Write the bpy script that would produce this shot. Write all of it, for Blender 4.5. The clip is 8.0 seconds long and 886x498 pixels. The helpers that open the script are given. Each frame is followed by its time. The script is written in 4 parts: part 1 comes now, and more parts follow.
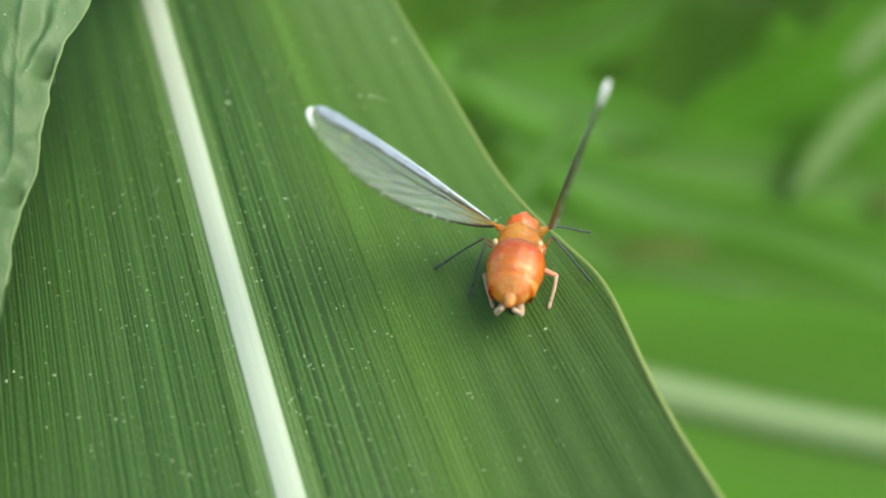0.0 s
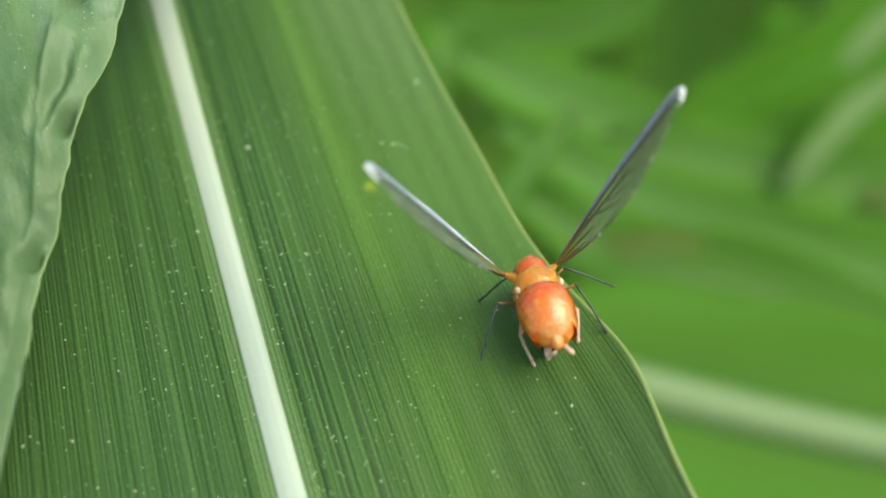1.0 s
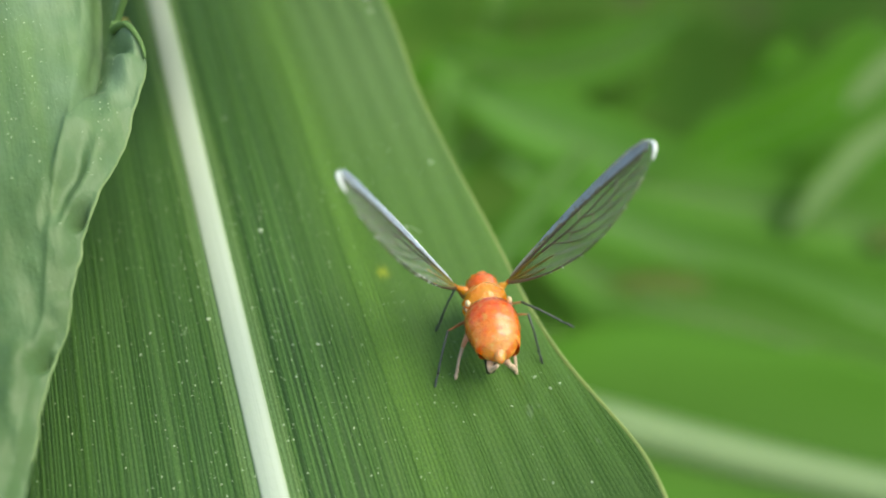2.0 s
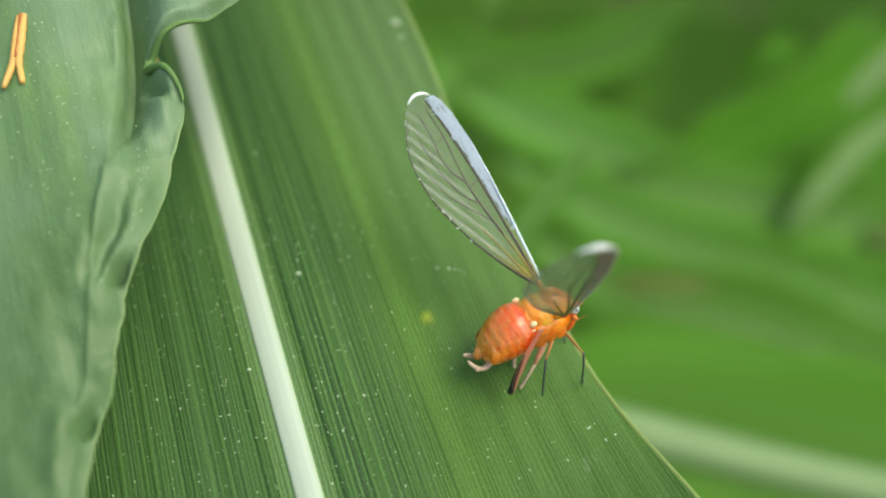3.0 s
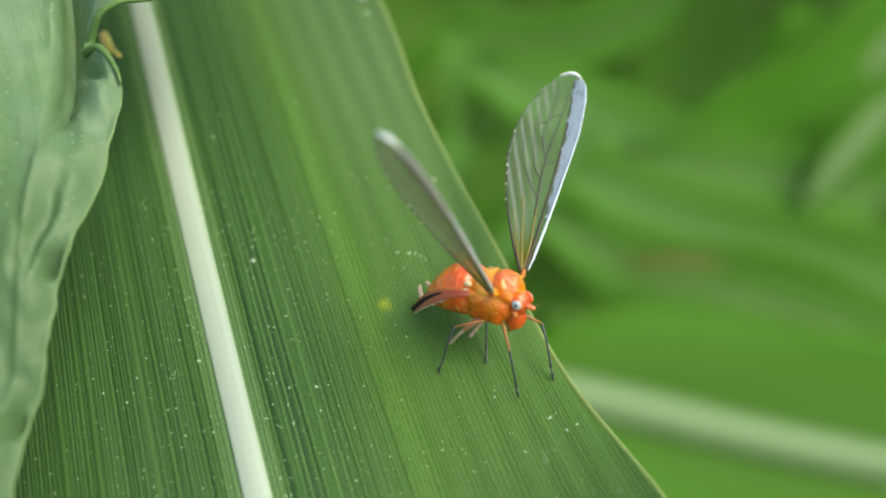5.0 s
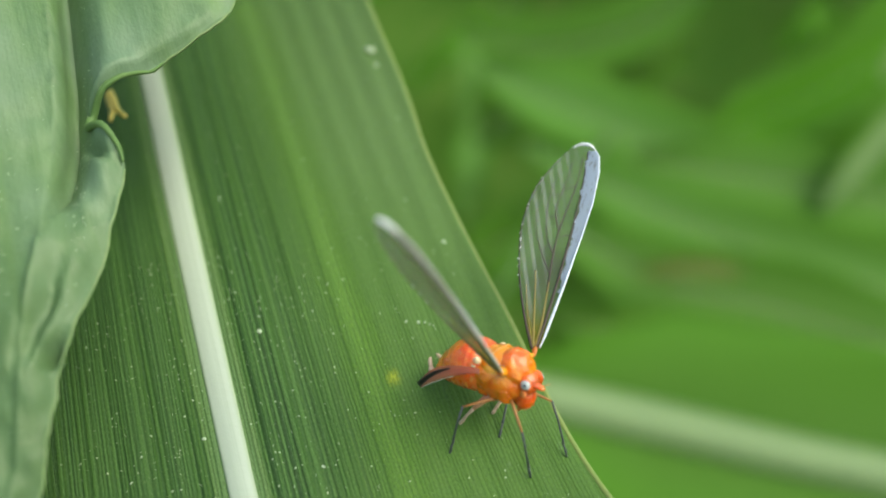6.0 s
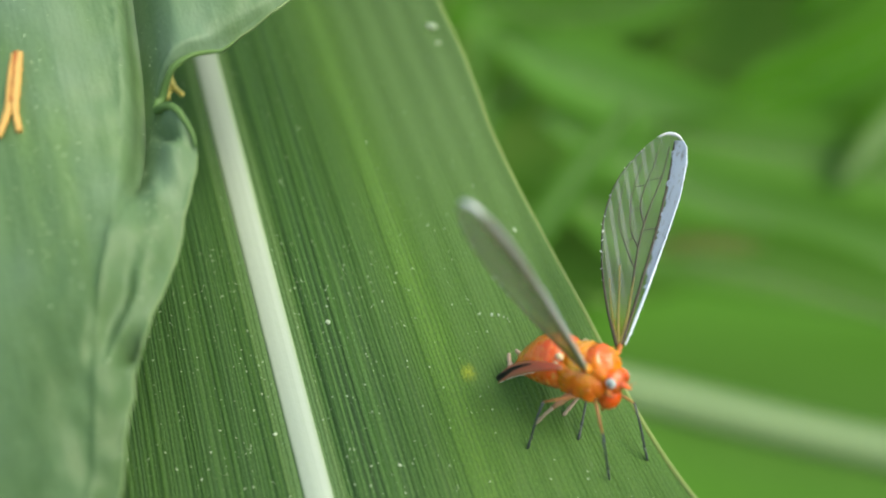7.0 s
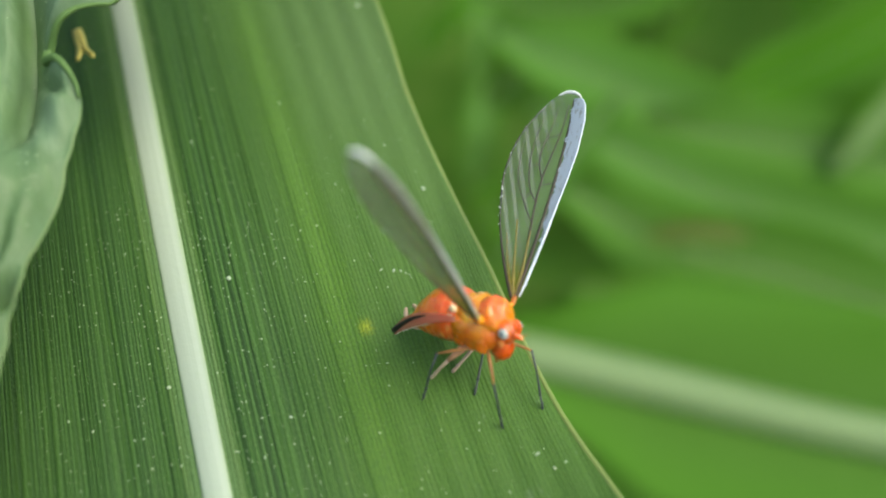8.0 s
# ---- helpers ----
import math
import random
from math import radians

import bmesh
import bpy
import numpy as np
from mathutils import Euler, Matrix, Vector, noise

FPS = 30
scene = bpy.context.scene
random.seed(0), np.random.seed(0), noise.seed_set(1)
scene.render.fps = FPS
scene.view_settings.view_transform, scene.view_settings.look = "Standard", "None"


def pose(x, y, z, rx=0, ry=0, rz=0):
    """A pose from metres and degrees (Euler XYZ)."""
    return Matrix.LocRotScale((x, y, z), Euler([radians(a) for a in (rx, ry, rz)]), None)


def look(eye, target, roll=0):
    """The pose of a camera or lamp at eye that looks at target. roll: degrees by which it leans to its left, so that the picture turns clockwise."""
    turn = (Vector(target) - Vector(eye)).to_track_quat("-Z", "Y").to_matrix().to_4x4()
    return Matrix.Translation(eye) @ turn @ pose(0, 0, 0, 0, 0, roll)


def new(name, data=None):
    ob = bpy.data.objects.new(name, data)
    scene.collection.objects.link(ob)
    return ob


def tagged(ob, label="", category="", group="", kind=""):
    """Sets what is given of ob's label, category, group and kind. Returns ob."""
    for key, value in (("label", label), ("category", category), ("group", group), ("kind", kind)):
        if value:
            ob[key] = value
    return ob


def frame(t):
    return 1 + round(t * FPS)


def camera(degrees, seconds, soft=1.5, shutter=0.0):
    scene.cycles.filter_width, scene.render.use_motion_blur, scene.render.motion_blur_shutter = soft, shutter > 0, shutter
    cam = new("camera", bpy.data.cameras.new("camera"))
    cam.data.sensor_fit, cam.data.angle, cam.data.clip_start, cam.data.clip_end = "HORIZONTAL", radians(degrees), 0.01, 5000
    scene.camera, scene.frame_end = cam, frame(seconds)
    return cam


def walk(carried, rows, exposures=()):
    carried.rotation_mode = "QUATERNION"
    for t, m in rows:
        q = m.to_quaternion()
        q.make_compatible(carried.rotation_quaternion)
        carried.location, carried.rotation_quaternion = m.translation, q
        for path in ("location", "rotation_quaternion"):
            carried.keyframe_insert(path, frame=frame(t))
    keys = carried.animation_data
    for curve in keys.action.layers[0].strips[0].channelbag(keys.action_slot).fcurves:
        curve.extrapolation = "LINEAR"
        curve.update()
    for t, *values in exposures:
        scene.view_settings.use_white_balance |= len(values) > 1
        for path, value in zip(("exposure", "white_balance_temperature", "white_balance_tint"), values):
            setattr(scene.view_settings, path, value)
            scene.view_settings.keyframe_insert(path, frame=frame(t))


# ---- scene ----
cam = camera(55.0, 8.0, soft=1.9)
cam.data.dof.use_dof = True
cam.data.dof.focus_distance = 0.033
cam.data.dof.aperture_fstop = 27.0
# seconds, place in metres, turn in degrees
ROWS = [
    (0.0, 0.00001, -0.00044, 0.99937, 61.28, -0.90, 0.13),
    (0.1, -0.00044, -0.00019, 0.99992, 61.09, -1.08, 0.17),
    (0.2, -0.00091, -0.00014, 1.00011, 60.88, -1.27, 0.21),
    (0.3, -0.00094, -0.00025, 1.00002, 60.69, -1.46, 0.25),
    (0.4, -0.00103, -0.00003, 1.00052, 60.50, -1.64, 0.29),
    (0.5, -0.00138, 0.00034, 1.00128, 60.29, -1.83, 0.33),
    (0.6, -0.00129, 0.00065, 1.00147, 60.15, -1.99, 0.30),
    (0.7, -0.00106, 0.00077, 1.00135, 60.00, -2.16, 0.28),
    (0.8, -0.00141, 0.00093, 1.00129, 59.85, -2.32, 0.25),
    (0.9, -0.00161, 0.00138, 1.00173, 59.70, -2.48, 0.22),
    (1.0, -0.00157, 0.00182, 1.00220, 59.55, -2.64, 0.20),
    (1.1, -0.00096, 0.00216, 1.00262, 59.51, -2.60, 0.12),
    (1.2, -0.00102, 0.00225, 1.00260, 59.47, -2.56, 0.02),
    (1.3, -0.00100, 0.00210, 1.00218, 59.43, -2.52, -0.05),
    (1.4, -0.00042, 0.00199, 1.00184, 59.39, -2.47, -0.14),
    (1.5, -0.00049, 0.00242, 1.00240, 59.34, -2.43, -0.22),
    (1.6, -0.00070, 0.00247, 1.00249, 59.76, -2.56, -0.03),
    (1.7, -0.00073, 0.00240, 1.00236, 60.18, -2.69, 0.17),
    (1.8, -0.00088, 0.00273, 1.00291, 60.60, -2.83, 0.35),
    (1.9, -0.00122, 0.00317, 1.00367, 61.01, -2.96, 0.53),
    (2.0, -0.00214, 0.00349, 1.00422, 61.43, -3.10, 0.73),
    (2.1, -0.00234, 0.00383, 1.00489, 61.50, -3.09, 0.69),
    (2.2, -0.00249, 0.00402, 1.00531, 61.58, -3.07, 0.66),
    (3.3, -0.00500, 0.00639, 1.00537, 60.88, -3.08, -0.03),
    (3.4, -0.00507, 0.00669, 1.00577, 60.84, -3.17, -0.04),
    (3.5, -0.00490, 0.00691, 1.00598, 60.79, -3.26, -0.06),
    (3.6, -0.00450, 0.00694, 1.00608, 60.64, -3.10, -0.08),
    (3.7, -0.00413, 0.00679, 1.00583, 60.50, -2.94, -0.12),
    (3.8, -0.00410, 0.00640, 1.00516, 60.35, -2.78, -0.16),
    (3.9, -0.00378, 0.00617, 1.00478, 60.21, -2.63, -0.20),
    (4.0, -0.00397, 0.00611, 1.00470, 60.06, -2.47, -0.24),
    (4.1, -0.00416, 0.00609, 1.00457, 60.00, -2.38, -0.11),
    (4.2, -0.00410, 0.00624, 1.00474, 59.96, -2.28, 0.01),
    (4.3, -0.00385, 0.00641, 1.00494, 59.90, -2.19, 0.14),
    (4.4, -0.00355, 0.00650, 1.00501, 59.85, -2.09, 0.27),
    (4.5, -0.00326, 0.00662, 1.00510, 59.79, -1.99, 0.40),
    (4.6, -0.00288, 0.00661, 1.00494, 59.78, -1.93, 0.48),
    (4.7, -0.00260, 0.00669, 1.00493, 59.75, -1.86, 0.56),
    (5.8, -0.00107, 0.00825, 1.00600, 59.53, -1.08, 1.47),
    (5.9, -0.00155, 0.00878, 1.00682, 59.51, -1.01, 1.55),
    (6.0, -0.00177, 0.00906, 1.00715, 59.49, -0.94, 1.63),
    (6.1, -0.00154, 0.00902, 1.00678, 59.41, -0.88, 1.70),
    (6.2, -0.00122, 0.00880, 1.00608, 59.33, -0.81, 1.77),
    (6.3, -0.00088, 0.00859, 1.00538, 59.24, -0.74, 1.84),
    (6.4, -0.00125, 0.00871, 1.00530, 59.17, -0.69, 1.91),
    (6.5, -0.00134, 0.00913, 1.00572, 59.09, -0.62, 1.98),
    (6.6, -0.00181, 0.00949, 1.00609, 58.75, -0.78, 2.02),
    (6.7, -0.00181, 0.00970, 1.00620, 58.40, -0.94, 2.06),
    (6.8, -0.00191, 0.00954, 1.00570, 58.06, -1.10, 2.11),
    (6.9, -0.00321, 0.00985, 1.00604, 57.71, -1.25, 2.16),
    (7.0, -0.00472, 0.01060, 1.00710, 57.37, -1.41, 2.21),
    (7.1, -0.00501, 0.01123, 1.00811, 57.30, -1.35, 2.19),
    (7.2, -0.00429, 0.01121, 1.00802, 57.22, -1.27, 2.17),
    (7.3, -0.00288, 0.01052, 1.00682, 57.13, -1.21, 2.16),
    (7.4, -0.00150, 0.00984, 1.00562, 57.06, -1.13, 2.14),
    (7.5, -0.00090, 0.00982, 1.00553, 56.98, -1.07, 2.12),
    (7.6, -0.00116, 0.01025, 1.00626, 57.00, -1.05, 2.19),
    (7.7, -0.00159, 0.01048, 1.00667, 57.01, -1.05, 2.25),
    (7.8, -0.00135, 0.01046, 1.00664, 57.02, -1.03, 2.31),
    (7.9, -0.00094, 0.01019, 1.00621, 57.04, -1.01, 2.38),
    (8.0, -0.00044, 0.00996, 1.00582, 57.05, -1.00, 2.44),
]
walk(cam, [(t, pose(x, y, z, rx, ry, rz)) for t, x, y, z, rx, ry, rz in ROWS], [(0.0, 0.88, 7300, -3), (1.0, 0.87, 7300, -3), (2.0, 0.82, 7300, -3), (3.5, 0.8, 7300, -3), (6.0, 0.76, 7300, -3), (7.0, 0.74, 7300, -3), (7.5, 0.71, 7300, -3), (8.0, 0.71, 7300, -3)])

# ---- light: a bright, thinly overcast day ----
world = bpy.data.worlds.new("sky")
scene.world = world
world.use_nodes = True
wn = world.node_tree.nodes
sky = wn.new("ShaderNodeTexSky")
sky.sky_type = "NISHITA"
sky.sun_disc = False
sky.sun_elevation, sky.sun_rotation = radians(55), radians(117)
sky.air_density, sky.dust_density = 1.0, 3.0
world.node_tree.links.new(sky.outputs[0], wn["Background"].inputs[0])
wn["Background"].inputs[1].default_value = 0.15
sun = new("sun", bpy.data.lights.new("sun", "SUN"))
sun.data.energy, sun.data.angle, sun.data.color = 1.15, radians(42), (1.0, 0.96, 0.9)
sun.matrix_world = look((0.62, -0.32, 2.0), (0.0, 0.0, 1.0))


# ---- materials ----
class Nodes:
    """A short way to write node trees."""

    def __init__(self, name):
        self.mat = bpy.data.materials.new(name)
        self.mat.use_nodes = True
        self.tree = self.mat.node_tree
        self.bsdf = self.tree.nodes["Principled BSDF"]
        self.out = self.tree.nodes["Material Output"]

    def add(self, kind, ins=None, **props):
        node = self.tree.nodes.new("ShaderNode" + kind)
        if "operation" in props:
            node.operation = props["operation"]
        if "use_clamp" in props:
            node.use_clamp = props["use_clamp"]
        if "data_type" in props:
            node.data_type = props["data_type"]
        if "interpolation_type" in props:
            node.interpolation_type = props["interpolation_type"]
        for key, value in (ins or {}).items():
            self.put(node.inputs[key], value)
        return node

    def put(self, socket, value):
        if isinstance(value, bpy.types.NodeSocket):
            self.tree.links.new(value, socket)
        else:
            socket.default_value = value

    def math(self, op, a, b=0.0, clamp=False):
        return self.add("Math", {0: a, 1: b}, operation=op, use_clamp=clamp).outputs[0]

    def mix(self, fac, a, b):
        node = self.add("Mix", data_type="RGBA")
        for index, value in ((0, fac), (6, a), (7, b)):
            self.put(node.inputs[index], value)
        return node.outputs[2]

    def mm(self, sx=1.0, sy=1.0, sz=1.0):
        """Object space in millimetres, stretched."""
        co = self.add("TexCoord").outputs["Object"]
        return self.add("Mapping", {0: co, 3: (1000 * sx, 1000 * sy, 1000 * sz)}).outputs[0]

    def noise(self, vec, scale=1.0, detail=3.0, rough=0.5):
        return self.add("TexNoise", {"Vector": vec, "Scale": scale, "Detail": detail, "Roughness": rough}).outputs[0]

    def ramp(self, fac, *stops):
        node = self.add("ValToRGB", {0: fac})
        els = node.color_ramp.elements
        while len(els) < len(stops):
            els.new(0.5)
        for el, (at, col) in zip(els, stops):
            el.position = at
            el.color = (*col, 1) if not isinstance(col, (int, float)) else (col, col, col, 1)
        return node.outputs[0]

    def step(self, value, lo, hi):
        return self.add("MapRange", {0: value, 1: lo, 2: hi}, interpolation_type="SMOOTHSTEP").outputs[0]

    def bump(self, height, strength, dist):
        return self.add("Bump", {"Height": height, "Strength": strength, "Distance": dist}).outputs[0]

    def set(self, **ins):
        for key, value in ins.items():
            self.put(self.bsdf.inputs[key.replace("_", " ")], value)
        return self

    def thin(self, colour, share, normal=None):
        """Lets part of the light through, as a leaf does."""
        tr = self.add("BsdfTranslucent", {0: colour})
        mix = self.add("MixShader", {0: share, 1: self.bsdf.outputs[0], 2: tr.outputs[0]})
        self.put(self.out.inputs[0], mix.outputs[0])
        return self


def rgb(*c):
    return (*c, 1.0)


def leaf_material():
    """Green blade with fine parallel veins along y, a yellow-green streak and small pale scars."""
    n = Nodes("leaf_green")
    xyz = n.add("SeparateXYZ", {0: n.mm()})
    x = xyz.outputs[0]
    drift = n.noise(n.mm(0.7, 0.012, 0.0), 1.0, 2.0, 0.5)
    wide = n.noise(n.mm(1.5, 0.012, 0.0), 1.0, 2.0, 0.6)
    fine = n.noise(n.mm(12.0, 0.03, 0.0), 1.0, 2.0, 0.6)
    dash = n.noise(n.mm(9.0, 3.6, 0.0), 1.0, 3.0, 0.7)
    blotch = n.noise(n.mm(0.22, 0.06, 0.2), 1.0, 3.0, 0.5)
    grain = n.noise(n.mm(11.0, 6.0, 11.0), 1.0, 3.0, 0.65)
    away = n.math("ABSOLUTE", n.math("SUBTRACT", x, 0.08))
    # about six veins to the millimetre
    vein = n.math("SINE", n.math("ADD", n.math("MULTIPLY", x, 37.0), n.math("MULTIPLY", drift, 30.0)))
    swell = n.noise(n.mm(1.9, 0.02, 0.0), 1.0, 2.0, 0.6)
    vein = n.math("MULTIPLY", vein, n.math("MULTIPLY", swell, 2.2))
    vein = n.math("ADD", vein, n.math("MULTIPLY", n.math("SUBTRACT", dash, 0.5), 4.6))
    vein = n.math("ADD", vein, n.math("MULTIPLY", n.math("SUBTRACT", fine, 0.5), 5.0))
    vein = n.step(vein, -1.0, 0.55)
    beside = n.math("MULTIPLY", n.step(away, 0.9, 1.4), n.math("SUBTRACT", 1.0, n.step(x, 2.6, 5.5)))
    calm = n.step(x, 2.0, 7.5)
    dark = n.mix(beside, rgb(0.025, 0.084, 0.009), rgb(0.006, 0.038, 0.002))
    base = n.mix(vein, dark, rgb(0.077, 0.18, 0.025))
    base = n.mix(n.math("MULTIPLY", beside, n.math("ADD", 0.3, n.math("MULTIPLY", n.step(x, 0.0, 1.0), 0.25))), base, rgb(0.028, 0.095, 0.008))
    stripe = n.math("SINE", n.math("ADD", n.math("MULTIPLY", x, 22.0), n.math("MULTIPLY", drift, 20.0)))
    strong = n.math("ADD", 0.16, n.math("MULTIPLY", beside, n.math("ADD", 0.55, n.math("MULTIPLY", n.step(x, 0.0, 1.0), 0.27))))
    base = n.mix(n.math("MULTIPLY", n.step(stripe, 0.1, 0.75), strong), base, rgb(0.01, 0.05, 0.003))
    base = n.mix(n.math("MULTIPLY", n.step(stripe, -0.45, -0.9), strong), base, rgb(0.082, 0.2, 0.04))
    main = n.step(n.math("SINE", n.math("ADD", n.math("MULTIPLY", x, 5.3), n.math("MULTIPLY", drift, 11.0))), 0.72, 0.97)
    base = n.mix(n.math("MULTIPLY", main, n.math("ADD", 0.16, n.math("MULTIPLY", n.step(x, -1.0, 2.0), 0.3))), base, rgb(0.092, 0.21, 0.04))
    base = n.mix(n.math("MULTIPLY", n.step(wide, 0.5, 0.72), 0.55), base, rgb(0.085, 0.2, 0.035))
    base = n.mix(n.math("MULTIPLY", n.step(wide, 0.5, 0.3), 0.2), base, rgb(0.024, 0.088, 0.008))
    base = n.mix(n.math("MULTIPLY", calm, 0.6), base, n.mix(blotch, rgb(0.068, 0.172, 0.012), rgb(0.102, 0.222, 0.02)))
    # shade of the blade's lower right part, put into the base colour
    corner_shade = n.math("MULTIPLY", n.math("SUBTRACT", 1.0, n.step(xyz.outputs[1], 0.0, 11.0)), n.step(x, 4.5, 9.5))
    base = n.mix(n.math("MULTIPLY", corner_shade, 0.6), base, rgb(0.036, 0.09, 0.013))
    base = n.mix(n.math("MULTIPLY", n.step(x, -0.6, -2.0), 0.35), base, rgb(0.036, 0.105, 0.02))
    edge = n.math("SUBTRACT", 1.0, n.step(away, 0.45, 1.15))
    base = n.mix(n.math("MULTIPLY", edge, 0.85), base, n.mix(vein, rgb(0.1, 0.205, 0.06), rgb(0.165, 0.285, 0.105)))
    line = n.math("SUBTRACT", 1.0, n.step(n.math("ABSOLUTE", n.math("SUBTRACT", away, n.math("ADD", 0.74, n.math("MULTIPLY", drift, 0.3)))), 0.03, 0.13))
    base = n.mix(n.math("MULTIPLY", line, 0.5), base, rgb(0.16, 0.27, 0.085))
    wander = n.math("ADD", x, n.math("MULTIPLY", n.math("SUBTRACT", n.noise(n.mm(0.0, 0.12, 0.0)), 0.5), 1.2))
    streak = n.math("SUBTRACT", 1.0, n.step(n.math("ABSOLUTE", n.math("SUBTRACT", wander, 6.0)), 0.1, 1.3))
    base = n.mix(n.math("MULTIPLY", streak, n.math("MULTIPLY", n.math("ADD", 0.45, n.math("MULTIPLY", n.step(xyz.outputs[1], 6.0, 18.0), 0.6)), n.math("ADD", 0.2, n.math("MULTIPLY", n.math("MULTIPLY", vein, dash), 0.8)))), base, rgb(0.112, 0.258, 0.013))
    spot = n.add("VectorMath", {0: n.mm(1.0, 0.8, 0.0), 1: (6.76, 15.25 * 0.8, 0.0)}, operation="DISTANCE").outputs["Value"]
    ring = n.math("MULTIPLY", 0.95, n.math("SUBTRACT", 1.0, n.step(n.math("ADD", spot, n.math("MULTIPLY", grain, 0.55)), 0.22, 0.7)))
    base = n.mix(ring, base, rgb(0.38, 0.46, 0.03))
    base = n.mix(n.math("MULTIPLY", n.step(grain, 0.6, 0.7), 0.5), base, rgb(0.16, 0.28, 0.1))
    cell = n.noise(n.mm(14.0, 9.0, 0.0), 1.0, 2.0, 0.6)
    base = n.mix(n.math("MULTIPLY", n.step(cell, 0.54, 0.42), 0.35), base, rgb(0.02, 0.07, 0.008))
    base = n.mix(n.math("MULTIPLY", n.step(cell, 0.56, 0.68), 0.35), base, rgb(0.1, 0.2, 0.06))
    # sky sheen on the upper right of the blade, painted as a paler colour
    shine = n.math("MULTIPLY", n.step(xyz.outputs[1], 14.0, 32.0), n.step(x, 3.0, 10.0))
    base = n.mix(n.math("MULTIPLY", shine, n.math("ADD", 0.3, n.math("MULTIPLY", blotch, 0.5))), base, rgb(0.125, 0.215, 0.075))
    scar = n.noise(n.mm(1.6, 0.9, 1.0), 1.0, 4.0, 0.7)
    base = n.mix(n.math("MULTIPLY", n.math("MULTIPLY", n.step(scar, 0.62, 0.72), n.step(x, 8.0, 10.5)), 0.4), base, rgb(0.2, 0.3, 0.15))
    height = n.math("ADD", n.math("MULTIPLY", vein, 0.5), n.math("ADD", n.math("MULTIPLY", wide, 0.4), n.math("MULTIPLY", grain, 0.25)))
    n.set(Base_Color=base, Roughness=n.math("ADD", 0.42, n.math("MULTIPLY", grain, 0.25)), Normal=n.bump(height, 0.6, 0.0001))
    n.bsdf.inputs["Specular IOR Level"].default_value = 0.5
    n.thin(rgb(0.10, 0.24, 0.02), 0.16)
    return n.mat


def midrib_material():
    n = Nodes("midrib_white")
    lines = n.noise(n.mm(6.0, 0.02, 6.0), 1.0, 2.0, 0.6)
    grain = n.noise(n.mm(3.0, 3.0, 3.0), 1.0, 3.0, 0.6)
    c = n.mix(n.step(lines, 0.3, 0.7), rgb(0.385, 0.46, 0.37), rgb(0.41, 0.485, 0.4))
    c = n.mix(n.math("MULTIPLY", n.step(grain, 0.5, 0.8), 0.3), c, rgb(0.39, 0.49, 0.33))
    x = n.math("ABSOLUTE", n.math("SUBTRACT", n.add("SeparateXYZ", {0: n.mm()}).outputs[0], 0.08))
    c = n.mix(n.step(x, 0.32, 0.62), c, rgb(0.27, 0.37, 0.2))
    n.set(Base_Color=c, Roughness=0.5, Normal=n.bump(n.math("ADD", lines, grain), 0.16, 0.0001))
    return n.mat


def plain_leaf(name, dark, light, vein=2.0, rough=0.5, share=0.2, rim=None):
    """Veined leaf; with rim, its sides fade to that colour (mesh attribute "across", 0 in the middle, 1 at the margin)."""
    n = Nodes(name)
    fine = n.noise(n.mm(vein, 0.01 * vein, vein), 1.0, 2.0, 0.6)
    mottle = n.noise(n.mm(0.25, 0.08, 0.25), 1.0, 3.0, 0.5)
    c = n.mix(n.math("MULTIPLY", n.math("ADD", fine, mottle), 0.5), rgb(*dark), rgb(*light))
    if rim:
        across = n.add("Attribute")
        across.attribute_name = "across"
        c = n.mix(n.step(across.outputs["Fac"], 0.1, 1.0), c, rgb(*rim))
    n.set(Base_Color=c, Roughness=rough, Normal=n.bump(n.math("ADD", fine, mottle), 0.4, 0.0002))
    n.bsdf.inputs["Specular IOR Level"].default_value = 0.2
    n.thin(rgb(*light), share)
    return n.mat


